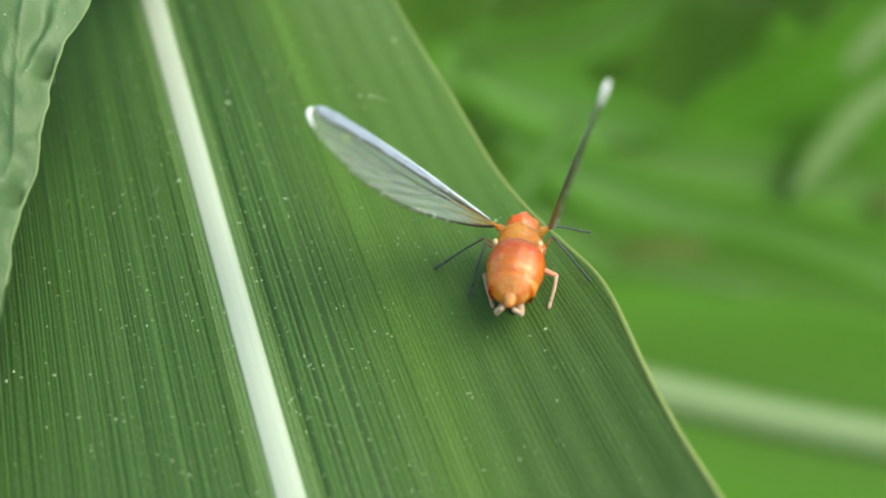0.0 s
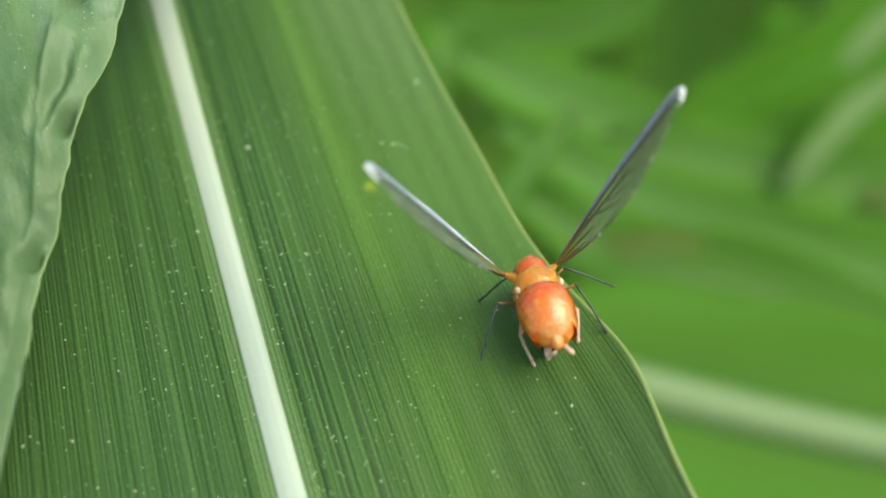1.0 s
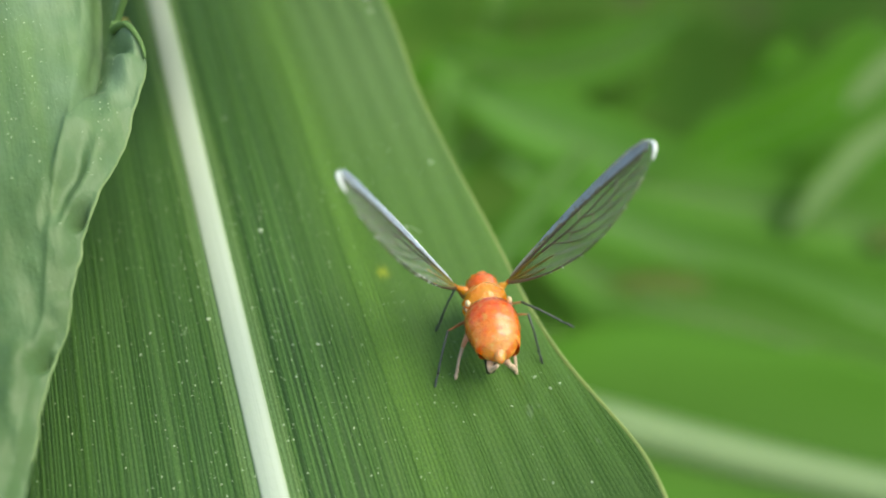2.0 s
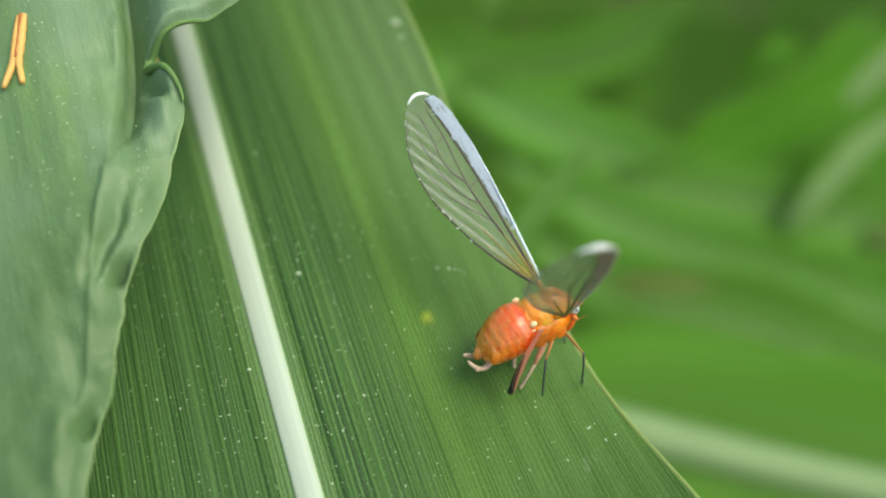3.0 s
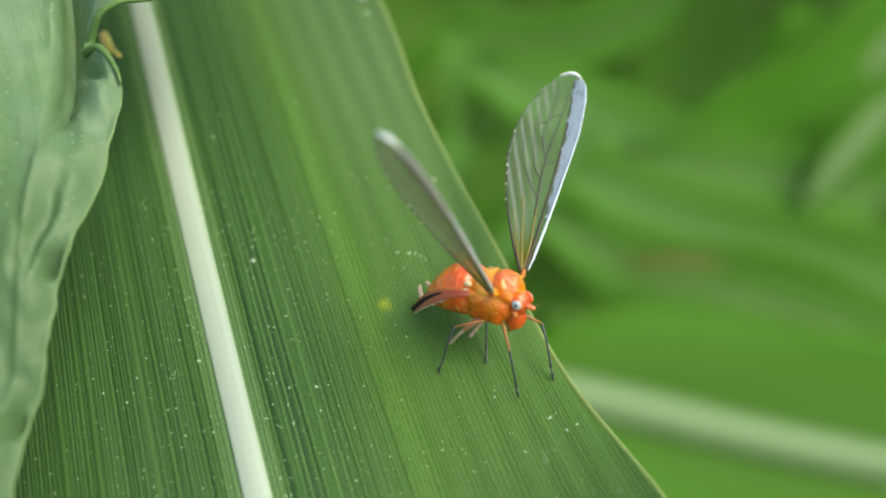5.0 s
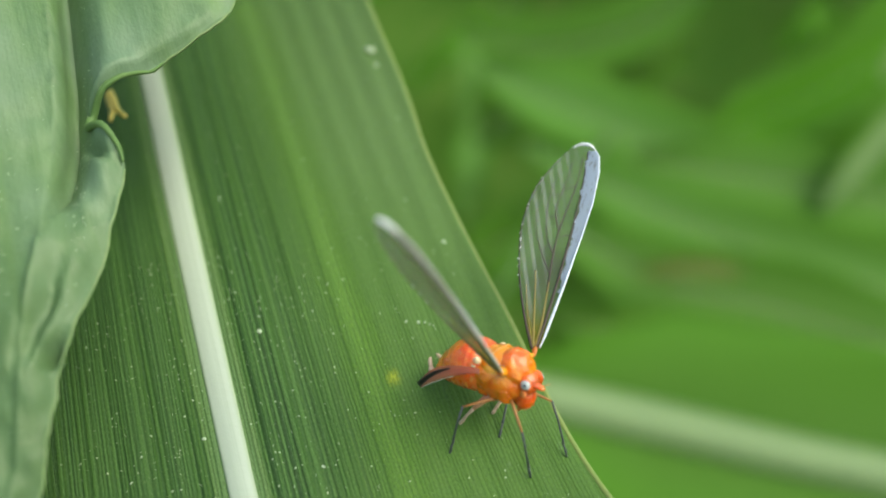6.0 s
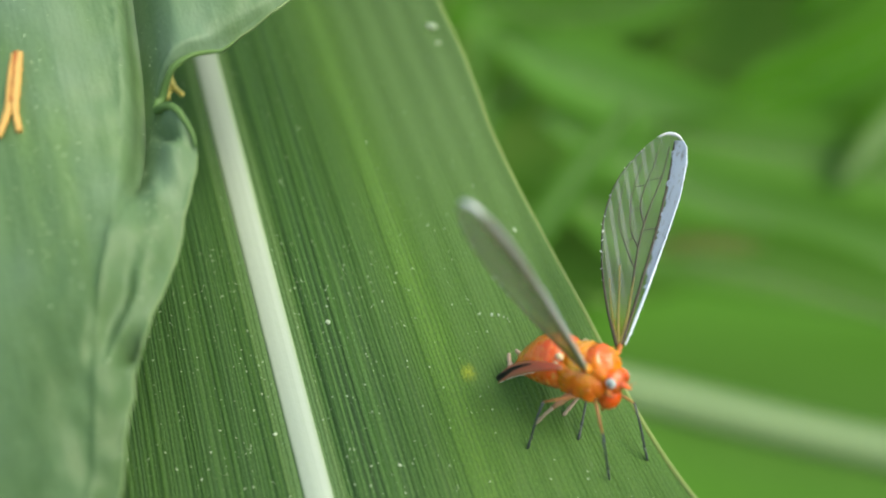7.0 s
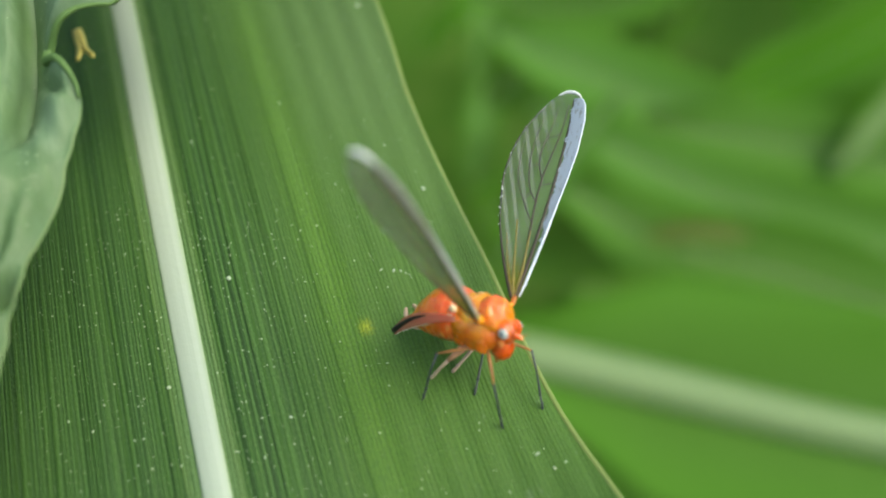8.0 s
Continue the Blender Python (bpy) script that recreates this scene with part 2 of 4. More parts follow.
def bloom_leaf():
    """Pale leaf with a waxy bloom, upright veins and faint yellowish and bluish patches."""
    n = Nodes("leaf_pale")
    fine = n.noise(n.mm(5.0, 0.03, 0.3), 1.0, 2.0, 0.6)
    broad = n.noise(n.mm(0.8, 0.03, 0.1), 1.0, 2.0, 0.5)
    patch = n.noise(n.mm(0.22, 0.12, 0.2), 1.0, 3.0, 0.55)
    grain = n.noise(n.mm(8.0, 5.0, 8.0), 1.0, 2.0, 0.6)
    c = n.mix(n.step(fine, 0.35, 0.65), rgb(0.115, 0.212, 0.082), rgb(0.142, 0.246, 0.106))
    c = n.mix(n.math("MULTIPLY", n.step(broad, 0.45, 0.7), 0.5), c, rgb(0.17, 0.3, 0.09))
    c = n.mix(n.math("MULTIPLY", n.step(patch, 0.42, 0.68), 0.7), c, rgb(0.172, 0.27, 0.176))
    # shade on the lower part of the leaf, mixed into its colour
    low_shade = n.math("SUBTRACT", 1.0, n.step(n.math("ADD", n.add("SeparateXYZ", {0: n.mm()}).outputs[1], n.math("MULTIPLY", patch, 14.0)), 20.0, 32.0))
    c = n.mix(n.math("MULTIPLY", low_shade, 0.85), c, rgb(0.066, 0.136, 0.042))
    c = n.mix(n.math("MULTIPLY", n.step(grain, 0.55, 0.8), 0.25), c, rgb(0.26, 0.36, 0.22))
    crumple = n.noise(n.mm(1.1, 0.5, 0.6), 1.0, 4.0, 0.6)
    # hollows of the crumple drawn darker, their shade put in as colour
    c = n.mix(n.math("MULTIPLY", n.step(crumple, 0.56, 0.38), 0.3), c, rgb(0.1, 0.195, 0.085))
    height = n.math("ADD", n.math("ADD", n.math("MULTIPLY", fine, 0.25), n.math("MULTIPLY", crumple, 1.1)), n.math("ADD", patch, n.math("MULTIPLY", grain, 0.2)))
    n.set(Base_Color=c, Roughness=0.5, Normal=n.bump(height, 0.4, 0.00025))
    n.thin(rgb(0.14, 0.3, 0.05), 0.14)
    return n.mat


def mottled(name, *stops, scale=0.02, rough=0.8, bump=0.0):
    n = Nodes(name)
    f = n.noise(n.mm(scale, scale, scale), 1.0, 4.0, 0.5)
    c = n.ramp(f, *stops)
    n.set(Base_Color=c, Roughness=rough)
    if bump:
        n.set(Normal=n.bump(f, 0.5, bump))
    return n.mat


def shell(name, a, b, c, rough=0.3, rear=None):
    """Glossy, slightly see-through skin of an insect."""
    n = Nodes(name)
    f = n.noise(n.mm(1.1, 1.1, 1.1), 1.0, 3.0, 0.6)
    g = n.noise(n.mm(7.0, 7.0, 7.0), 1.0, 2.0, 0.6)
    col = n.ramp(f, (0.3, a), (0.52, b), (0.75, c))
    if rear:
        x = n.add("SeparateXYZ", {0: n.mm()}).outputs[0]
        pale = n.step(n.math("ADD", x, n.math("MULTIPLY", f, 1.4)), 0.1, -0.75)
        col = n.mix(n.math("MULTIPLY", pale, 0.75), col, rgb(*rear))
        speck = n.noise(n.mm(5.0, 3.5, 3.5), 1.0, 2.0, 0.6)
        col = n.mix(n.math("MULTIPLY", n.step(speck, 0.55, 0.7), 0.55), col, rgb(0.95, 0.48, 0.12))
        blot = n.noise(n.mm(2.2, 2.6, 2.6), 1.0, 3.0, 0.6)
        col = n.mix(n.math("MULTIPLY", n.step(blot, 0.5, 0.62), 0.55), col, rgb(0.82, 0.065, 0.005))
        seg = n.math("SINE", n.math("ADD", n.math("MULTIPLY", x, 19.0), n.math("MULTIPLY", f, 3.0)))
        col = n.mix(n.math("MULTIPLY", n.step(seg, 0.4, 0.98), 0.08), col, rgb(0.93, 0.45, 0.18))
        g = n.math("ADD", g, n.math("MULTIPLY", seg, 0.25))
    skin = n.bump(n.math("ADD", n.math("MULTIPLY", g, 0.5), n.noise(n.mm(2.6, 2.6, 2.6), 1.0, 3.0, 0.55)), 0.32 if rear else 0.42, 0.00018)
    n.set(Base_Color=col, Roughness=n.math("ADD", rough - 0.08, n.math("MULTIPLY", g, 0.2)), Normal=skin, Coat_Normal=skin)
    n.bsdf.inputs["Subsurface Weight"].default_value = 0.6
    n.bsdf.inputs["Subsurface Radius"].default_value = (0.0011, 0.00038, 0.00012)
    n.bsdf.inputs["Subsurface Scale"].default_value = 1.0
    n.bsdf.inputs["Coat Weight"].default_value = 0.8
    n.bsdf.inputs["Coat Roughness"].default_value = 0.05
    n.bsdf.inputs["Coat IOR"].default_value = 1.55
    return n.mat


def plain(name, colour, rough=0.5, spread=0.25):
    n = Nodes(name)
    f = n.noise(n.mm(3.0, 3.0, 3.0), 1.0, 3.0, 0.6)
    dark = [v * (1 - spread) for v in colour]
    n.set(Base_Color=n.mix(f, rgb(*dark), rgb(*colour)), Roughness=rough)
    return n.mat


def flecked(name, dark, light):
    """Waxy bloom broken by dark flecks."""
    n = Nodes(name)
    f = n.noise(n.mm(2.6, 7.0, 5.0), 1.0, 4.0, 0.7)
    n.set(Base_Color=n.mix(n.step(f, 0.36, 0.46), rgb(*dark), rgb(*light)), Roughness=0.45, Normal=n.bump(f, 0.5, 0.00005))
    n.thin(rgb(0.62, 0.65, 0.68), 0.55)
    return n.mat


def membrane_material(name, clear, dark=(0.3, 0.31, 0.26), light=(0.53, 0.55, 0.5), hue=None):
    """Thin smoky film: mostly clear, faintly striped, amber towards its root."""
    n = Nodes(name)
    xyz = n.add("SeparateXYZ", {0: n.mm()})
    x, y = xyz.outputs[0], xyz.outputs[1]
    f = n.noise(n.mm(0.9, 2.6, 1.0), 1.0, 3.0, 0.6)
    wave = n.math("SINE", n.math("MULTIPLY", n.math("ADD", n.math("MULTIPLY", y, 2.1), n.math("MULTIPLY", x, 0.8)), 7.0))
    stripe = n.math("MULTIPLY", n.step(wave, -0.2, 0.9), n.math("SUBTRACT", 1.0, n.step(y, -1.0, 0.2)))
    col = n.mix(n.math("MULTIPLY", n.math("ADD", n.math("MULTIPLY", f, 0.7), stripe), 0.65), rgb(*dark), rgb(*light))
    if not hue:
        col = n.mix(n.math("SUBTRACT", 1.0, n.step(x, 0.3, 2.0)), col, rgb(0.55, 0.38, 0.06))
    share = n.math("SUBTRACT", clear, n.math("MULTIPLY", stripe, 0.2))
    tint = n.mix(n.step(x, 0.3, 2.6), rgb(0.97, 0.92, 0.62), rgb(0.95, 0.97, 0.94))
    clear_bsdf = n.add("BsdfTransparent", {0: hue or tint})
    n.set(Base_Color=col, Roughness=0.4, Normal=n.bump(f, 0.4, 0.0001))
    n.bsdf.inputs["Specular IOR Level"].default_value = 0.15
    glow = n.add("BsdfTranslucent", {0: col})
    milky = n.add("MixShader", {0: 0.34, 1: n.bsdf.outputs[0], 2: glow.outputs[0]})
    mix = n.add("MixShader", {0: share, 1: milky.outputs[0], 2: clear_bsdf.outputs[0]})
    gloss = n.add("BsdfGlossy", {"Color": rgb(0.88, 0.92, 0.97), "Roughness": 0.26})
    slant = n.add("LayerWeight", {"Blend": 0.5}).outputs["Facing"]
    sheen = n.add("MixShader", {0: n.math("MULTIPLY", n.math("POWER", slant, 3.2), 0.55), 1: mix.outputs[0], 2: gloss.outputs[0]})
    n.put(n.out.inputs[0], sheen.outputs[0])
    return n.mat


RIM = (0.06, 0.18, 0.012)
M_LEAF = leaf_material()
M_MIDRIB = midrib_material()
M_MARGIN = plain("margin_straw", (0.22, 0.3, 0.08), 0.5)
M_NEARDARK = plain_leaf("leaf_roll", (0.1, 0.195, 0.055), (0.14, 0.245, 0.085), 1.6, 0.45, 0.1)
M_MARGINPALE = plain("margin_pale", (0.2, 0.31, 0.12), 0.5)
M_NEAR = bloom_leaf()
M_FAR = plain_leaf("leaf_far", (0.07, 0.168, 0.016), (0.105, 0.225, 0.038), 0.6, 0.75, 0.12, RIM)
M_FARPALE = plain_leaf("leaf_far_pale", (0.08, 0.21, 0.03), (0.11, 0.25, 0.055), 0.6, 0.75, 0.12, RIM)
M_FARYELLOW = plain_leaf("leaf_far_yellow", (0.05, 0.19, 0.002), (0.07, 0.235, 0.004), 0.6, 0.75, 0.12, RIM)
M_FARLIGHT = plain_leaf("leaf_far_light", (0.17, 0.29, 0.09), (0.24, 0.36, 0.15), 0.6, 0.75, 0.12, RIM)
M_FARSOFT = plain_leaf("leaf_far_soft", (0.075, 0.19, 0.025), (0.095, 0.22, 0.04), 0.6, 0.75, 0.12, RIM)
# far leaf colour made darker to stand for shaded gaps in the foliage
M_FARGAP = plain_leaf("leaf_far_gap", (0.045, 0.135, 0.006), (0.06, 0.16, 0.01), 0.6, 0.75, 0.12, RIM)
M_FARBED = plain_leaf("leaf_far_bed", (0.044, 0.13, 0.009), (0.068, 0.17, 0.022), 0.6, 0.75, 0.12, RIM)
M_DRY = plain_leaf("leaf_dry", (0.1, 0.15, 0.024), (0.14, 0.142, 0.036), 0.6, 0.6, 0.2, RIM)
M_FARRIB = plain("far_midrib", (0.17, 0.275, 0.11), 0.6)
M_BACK = mottled("foliage_dark", (0.33, (0.066, 0.185, 0.012)), (0.46, (0.082, 0.212, 0.016)), (0.58, (0.105, 0.23, 0.025)), (0.68, (0.11, 0.2, 0.035)), (0.76, (0.13, 0.13, 0.05)), scale=0.014)
M_SOIL = mottled("soil", (0.3, (0.07, 0.05, 0.03)), (0.7, (0.16, 0.12, 0.08)), scale=0.03, bump=0.004)
M_POLLEN = plain("pollen_pale", (0.56, 0.7, 0.44), 0.6)
M_FLAKE = plain("flake_white", (0.52, 0.64, 0.44), 0.6)
M_ANTHER = plain("anther_orange", (0.78, 0.47, 0.14), 0.6, 0.4)
M_ANTHERYELLOW = plain("anther_yellow", (0.92, 0.76, 0.2), 0.6, 0.2)
M_SEAM = plain("anther_red", (0.5, 0.15, 0.03), 0.6, 0.4)
M_ABDOMEN = shell("abdomen_orange", (0.86, 0.08, 0.004), (0.92, 0.135, 0.007), (0.95, 0.25, 0.02), 0.3, (0.95, 0.27, 0.022))
M_THORAX = shell("thorax_orange", (0.85, 0.12, 0.004), (0.91, 0.185, 0.007), (0.94, 0.33, 0.02), 0.22)
M_HEAD = shell("head_red_orange", (0.82, 0.065, 0.004), (0.88, 0.11, 0.006), (0.92, 0.24, 0.015), 0.25)
M_ABDOMENREAR = shell("abdomen_yellow_orange", (0.82, 0.16, 0.03), (0.88, 0.26, 0.06), (0.92, 0.42, 0.14), 0.34)
M_SHIELD = shell("shield_orange", (0.88, 0.23, 0.012), (0.91, 0.32, 0.02), (0.94, 0.47, 0.05), 0.22)
M_PINKPALE = plain("pink_white", (0.68, 0.5, 0.36), 0.45, 0.4)
M_CREAM = plain("cream", (0.88, 0.7, 0.42), 0.4)
M_RIDGE = plain("ridge_yellow", (0.92, 0.48, 0.1), 0.3)
M_PINK = plain("leg_pink", (0.76, 0.36, 0.22), 0.45)
M_LEGORANGE = plain("leg_orange", (0.68, 0.2, 0.035), 0.35, 0.4)
M_LEGDARK = plain("leg_dark", (0.075, 0.095, 0.1), 0.35, 0.7)
M_LEGOLIVE = plain("leg_olive", (0.46, 0.2, 0.06), 0.35, 0.6)
M_EYEWHITE = plain("eye_white", (0.56, 0.61, 0.63), 0.2, 0.3)
M_EYEDARK = plain("eye_dark", (0.06, 0.075, 0.1), 0.2)
M_FILM = membrane_material("wing_film", 0.84)
# darker copy of M_FILM: the look of an unlit underside, set by colour
M_FILMSHADE = membrane_material("wing_film_shaded", 0.75, (0.27, 0.25, 0.185), (0.4, 0.39, 0.31))
M_FILMPINK = membrane_material("hind_wing_film", 0.6, (0.8, 0.36, 0.26), (0.86, 0.55, 0.45), rgb(0.95, 0.72, 0.62))
M_VEIN = plain("vein_dark", (0.035, 0.022, 0.016), 0.4)
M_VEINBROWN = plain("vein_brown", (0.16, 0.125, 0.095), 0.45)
M_BLACK = plain("streak_black", (0.012, 0.012, 0.014), 0.5)
M_COSTA = flecked("costa_blue_grey", (0.15, 0.18, 0.24), (0.58, 0.7, 0.9))
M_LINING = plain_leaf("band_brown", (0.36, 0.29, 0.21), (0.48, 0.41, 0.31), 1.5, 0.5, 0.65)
M_WAX = plain("wax_white", (0.85, 0.88, 0.9), 0.5, 0.05)
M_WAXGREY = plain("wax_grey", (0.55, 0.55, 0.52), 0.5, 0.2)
M_WAXBLUE = plain("wax_bluish", (0.7, 0.8, 0.93), 0.5, 0.15)
M_VEINYELLOW = plain("vein_yellow", (0.3, 0.25, 0.05), 0.45, 0.6)

MM = 0.001


# ---- mesh helpers (millimetres in, metres out) ----
def part(name, bm, material, parent=None, label=""):
    me = bpy.data.meshes.new(name)
    bmesh.ops.recalc_face_normals(bm, faces=bm.faces)
    bm.to_mesh(me)
    bm.free()
    me.materials.append(material)
    for f in me.polygons:
        f.use_smooth = True
    ob = new(name, me)
    ob.parent = parent
    if label:
        tagged(ob, label)
    return ob


def empty(name, m, label, category, group="", kind=""):
    ob = new(name)
    ob.matrix_basis = m
    return tagged(ob, label, category, group, kind)


def sheet(bm, rows, thick=0.0):
    """A grid of points (mm); with thick, a closed slab whose back lies thick below."""
    grid = [[bm.verts.new(Vector(p) * MM) for p in row] for row in rows]
    nr, nc = len(grid), len(grid[0])
    for i in range(nr - 1):
        for j in range(nc - 1):
            bm.faces.new((grid[i][j], grid[i][j + 1], grid[i + 1][j + 1], grid[i + 1][j]))
    if thick:
        bm.normal_update()
        low = [[bm.verts.new(v.co - Vector((0, 0, thick * MM))) for v in row] for row in grid]
        for i in range(nr - 1):
            for j in range(nc - 1):
                bm.faces.new((low[i][j + 1], low[i][j], low[i + 1][j], low[i + 1][j + 1]))
        ring = [(i, 0) for i in range(nr)] + [(nr - 1, j) for j in range(1, nc)] + [(i, nc - 1) for i in range(nr - 2, -1, -1)] + [(0, j) for j in range(nc - 2, 0, -1)]
        for (a, b), (c, d) in zip(ring, ring[1:] + ring[:1]):
            bm.faces.new((grid[a][b], grid[c][d], low[c][d], low[a][b]))
    return grid


def tube(bm, pts, radii, sides=8, flat=1.0):
    """A tapered round bar along points (mm)."""
    pts = [Vector(p) for p in pts]
    rings = []
    side = None
    for i, p in enumerate(pts):
        d = (pts[min(i + 1, len(pts) - 1)] - pts[max(i - 1, 0)]).normalized()
        if side is None:
            side = d.orthogonal().normalized()
        side = (side - side.dot(d) * d).normalized()
        up = d.cross(side)
        r = radii[i] if isinstance(radii, (list, tuple)) else radii
        rings.append([bm.verts.new((p + r * (math.cos(a) * side + flat * math.sin(a) * up)) * MM) for a in [2 * math.pi * k / sides for k in range(sides)]])
    for a, b in zip(rings, rings[1:]):
        for k in range(sides):
            bm.faces.new((a[k], a[(k + 1) % sides], b[(k + 1) % sides], b[k]))
    bm.faces.new(rings[0][::-1])
    bm.faces.new(rings[-1])
    return rings


def smooth_path(pts, n):
    """Catmull-Rom through the points."""
    pts = [Vector(p) for p in pts]
    ext = [2 * pts[0] - pts[1], *pts, 2 * pts[-1] - pts[-2]]
    out = []
    for k in range(n):
        u = k / (n - 1) * (len(pts) - 1)
        i = min(int(u), len(pts) - 2)
        f = u - i
        a, b, c, d = ext[i : i + 4]
        out.append(0.5 * (2 * b + (c - a) * f + (2 * a - 5 * b + 4 * c - d) * f * f + (3 * b - a - 3 * c + d) * f ** 3))
    return out


def interp(u, table):
    xs, ys = zip(*table)
    return float(np.interp(u, xs, ys))


def smooth_interp(u, table, width=1.0):
    return sum(interp(u + k * width / 4, table) for k in (-2, -1, 0, 1, 2)) / 5


# ---- ground and far foliage ----
def ground():
    bm = bmesh.new()
    rows = [[(x, y, 12 * noise.noise((x * 0.01, y * 0.01, 0))) for x in np.linspace(-60000, 60000, 61)] for y in np.linspace(-60000, 60000, 61)]
    sheet(bm, rows)
    tagged(part("ground", bm, M_SOIL), "brown bare field soil under the crop", "ground", kind="structure")


def backdrop():
    """A far hedge of foliage, curved round behind everything."""
    bm = bmesh.new()
    rows = []
    for k in range(25):
        z = -60 + k * 45
        rows.append([((900 + 60 * noise.noise((a * 3, k * 0.4, 5))) * math.sin(a), (900 + 60 * noise.noise((a * 3, k * 0.4, 9))) * math.cos(a), z) for a in np.linspace(-1.5, 1.5, 97)])
    sheet(bm, rows)
    tagged(part("backdrop", bm, M_BACK), "dense green foliage of the field, far out of focus", "foliage", kind="structure")


def far_blade(pts, width, up, material, rib=0.12, label="long green grass leaf, blurred in the distance"):
    """An arching strap leaf in metres, with a raised midrib."""
    line = [Vector(p) * 1000 for p in smooth_path(pts, 26)]
    up = Vector(up).normalized()
    root = empty("grass_leaf", Matrix.Identity(4), label, "leaf", "leaves in the distance")
    bm, bm2 = bmesh.new(), bmesh.new()
    rows, mid = [], []
    for i, p in enumerate(line):
        d = (line[min(i + 1, 25)] - line[max(i - 1, 0)]).normalized()
        s = d.cross(up).normalized()
        nrm = s.cross(d)
        w = width * (0.55 + 0.45 * math.sin(math.pi * (0.15 + 0.7 * i / 25))) * min(1.0, 0.3 + 0.14 * min(i, 25 - i)) / 2
        row = []
        for j in range(-8, 9):
            f = j / 8
            wave = 0.04 * width * math.sin(i * 0.4 + j * 0.5) * abs(f) ** 3
            row.append(p + s * w * f + nrm * (abs(f) * 0.12 * width + wave))
        rows.append(row)
        mid.append(p + nrm * 0.5)
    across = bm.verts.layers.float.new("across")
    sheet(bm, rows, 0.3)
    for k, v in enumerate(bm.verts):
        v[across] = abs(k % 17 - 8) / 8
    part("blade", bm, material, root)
    tube(bm2, mid, [width * rib * 0.5] * 26, 8, 1.0)
    part("midrib", bm2, M_FARRIB, root, "pale green midrib")
    return root


ground()
backdrop()
FACE = (0.05, -0.75, 0.65)
far_blade([(0.005, 0.136, 0.902), (0.038, 0.137, 0.893), (0.066, 0.137, 0.8858), (0.096, 0.137, 0.879), (0.127, 0.137, 0.871), (0.16, 0.137, 0.863)], 50, (0.1, -0.6, 0.8), M_FARBED, 0.19, "long green leaf with a broad pale midrib, blurred")
far_blade([(0.005, 0.327, 0.901), (0.023, 0.323, 0.894), (0.052, 0.317, 0.885), (0.083, 0.309, 0.874), (0.114, 0.302, 0.863), (0.137, 0.294, 0.850), (0.148, 0.284, 0.833), (0.152, 0.274, 0.814)], 34, FACE, M_FARPALE, 0.03, "pale green leaf arching over, blurred")
far_blade([(0.06, 0.29, 0.88), (0.119, 0.286, 0.875), (0.165, 0.281, 0.869), (0.22, 0.273, 0.857)], 30, FACE, M_FARSOFT, 0.04, "pale green leaf hanging level, blurred")
far_blade([(0.007, 0.174, 0.895), (0.018, 0.183, 0.912), (0.025, 0.188, 0.921), (0.034, 0.194, 0.931)], 8, FACE, M_FARPALE, 0.1, "narrow green leaf rising, blurred in the distance")
far_blade([(0.123, 0.272, 0.872), (0.141, 0.283, 0.892), (0.152, 0.289, 0.902), (0.176, 0.296, 0.917)], 13, FACE, M_FARLIGHT, 0.12, "whitish green leaf rising, blurred in the distance")
far_blade([(0.152, 0.314, 0.905), (0.168, 0.322, 0.921), (0.19, 0.328, 0.933)], 14, FACE, M_FARLIGHT, 0.12, "whitish green leaf tip, blurred in the distance")
far_blade([(0.098, 0.340, 0.869), (0.133, 0.346, 0.881), (0.169, 0.356, 0.899), (0.206, 0.370, 0.925)], 34, FACE, M_FARYELLOW, 0.02, "bright yellow-green leaf, blurred")
far_blade([(0.122, 0.349, 0.845), (0.165, 0.354, 0.855), (0.199, 0.366, 0.878), (0.233, 0.377, 0.900)], 36, FACE, M_FARYELLOW, 0.02, "bright yellow-green leaf, blurred")
far_blade([(0.025, 0.188, 0.881), (0.056, 0.186, 0.878), (0.089, 0.186, 0.870), (0.128, 0.185, 0.861), (0.17, 0.184, 0.85)], 18, FACE, M_FAR, 0.03)
far_blade([(0.02, 0.272, 0.893), (0.072, 0.259, 0.873), (0.113, 0.252, 0.862), (0.157, 0.246, 0.852), (0.2, 0.24, 0.842)], 30, FACE, M_FARPALE, 0.04)
far_blade([(0.02, 0.229, 0.891), (0.058, 0.218, 0.875), (0.088, 0.214, 0.870), (0.122, 0.209, 0.862), (0.16, 0.204, 0.855)], 30, FACE, M_FARSOFT, 0.04)
far_blade([(0.102, 0.275, 0.856), (0.119, 0.266, 0.841), (0.136, 0.259, 0.829), (0.157, 0.253, 0.819)], 20, FACE, M_FARPALE, 0.05)
far_blade([(0.13, 0.27, 0.808), (0.157, 0.281, 0.828), (0.19, 0.289, 0.846)], 20, FACE, M_FAR, 0.05)
far_blade([(-0.004, 0.403, 0.893), (0.034, 0.399, 0.887), (0.076, 0.403, 0.896), (0.112, 0.413, 0.916)], 30, FACE, M_FARBED, 0.03)
far_blade([(0.034, 0.187, 0.844), (0.086, 0.178, 0.82), (0.158, 0.168, 0.79)], 60, (0, -0.7, 0.7), M_FAR, 0.08)
far_blade([(0.106, 0.312, 0.840), (0.136, 0.315, 0.846), (0.166, 0.319, 0.855), (0.207, 0.326, 0.869)], 36, FACE, M_FARSOFT, 0.03)
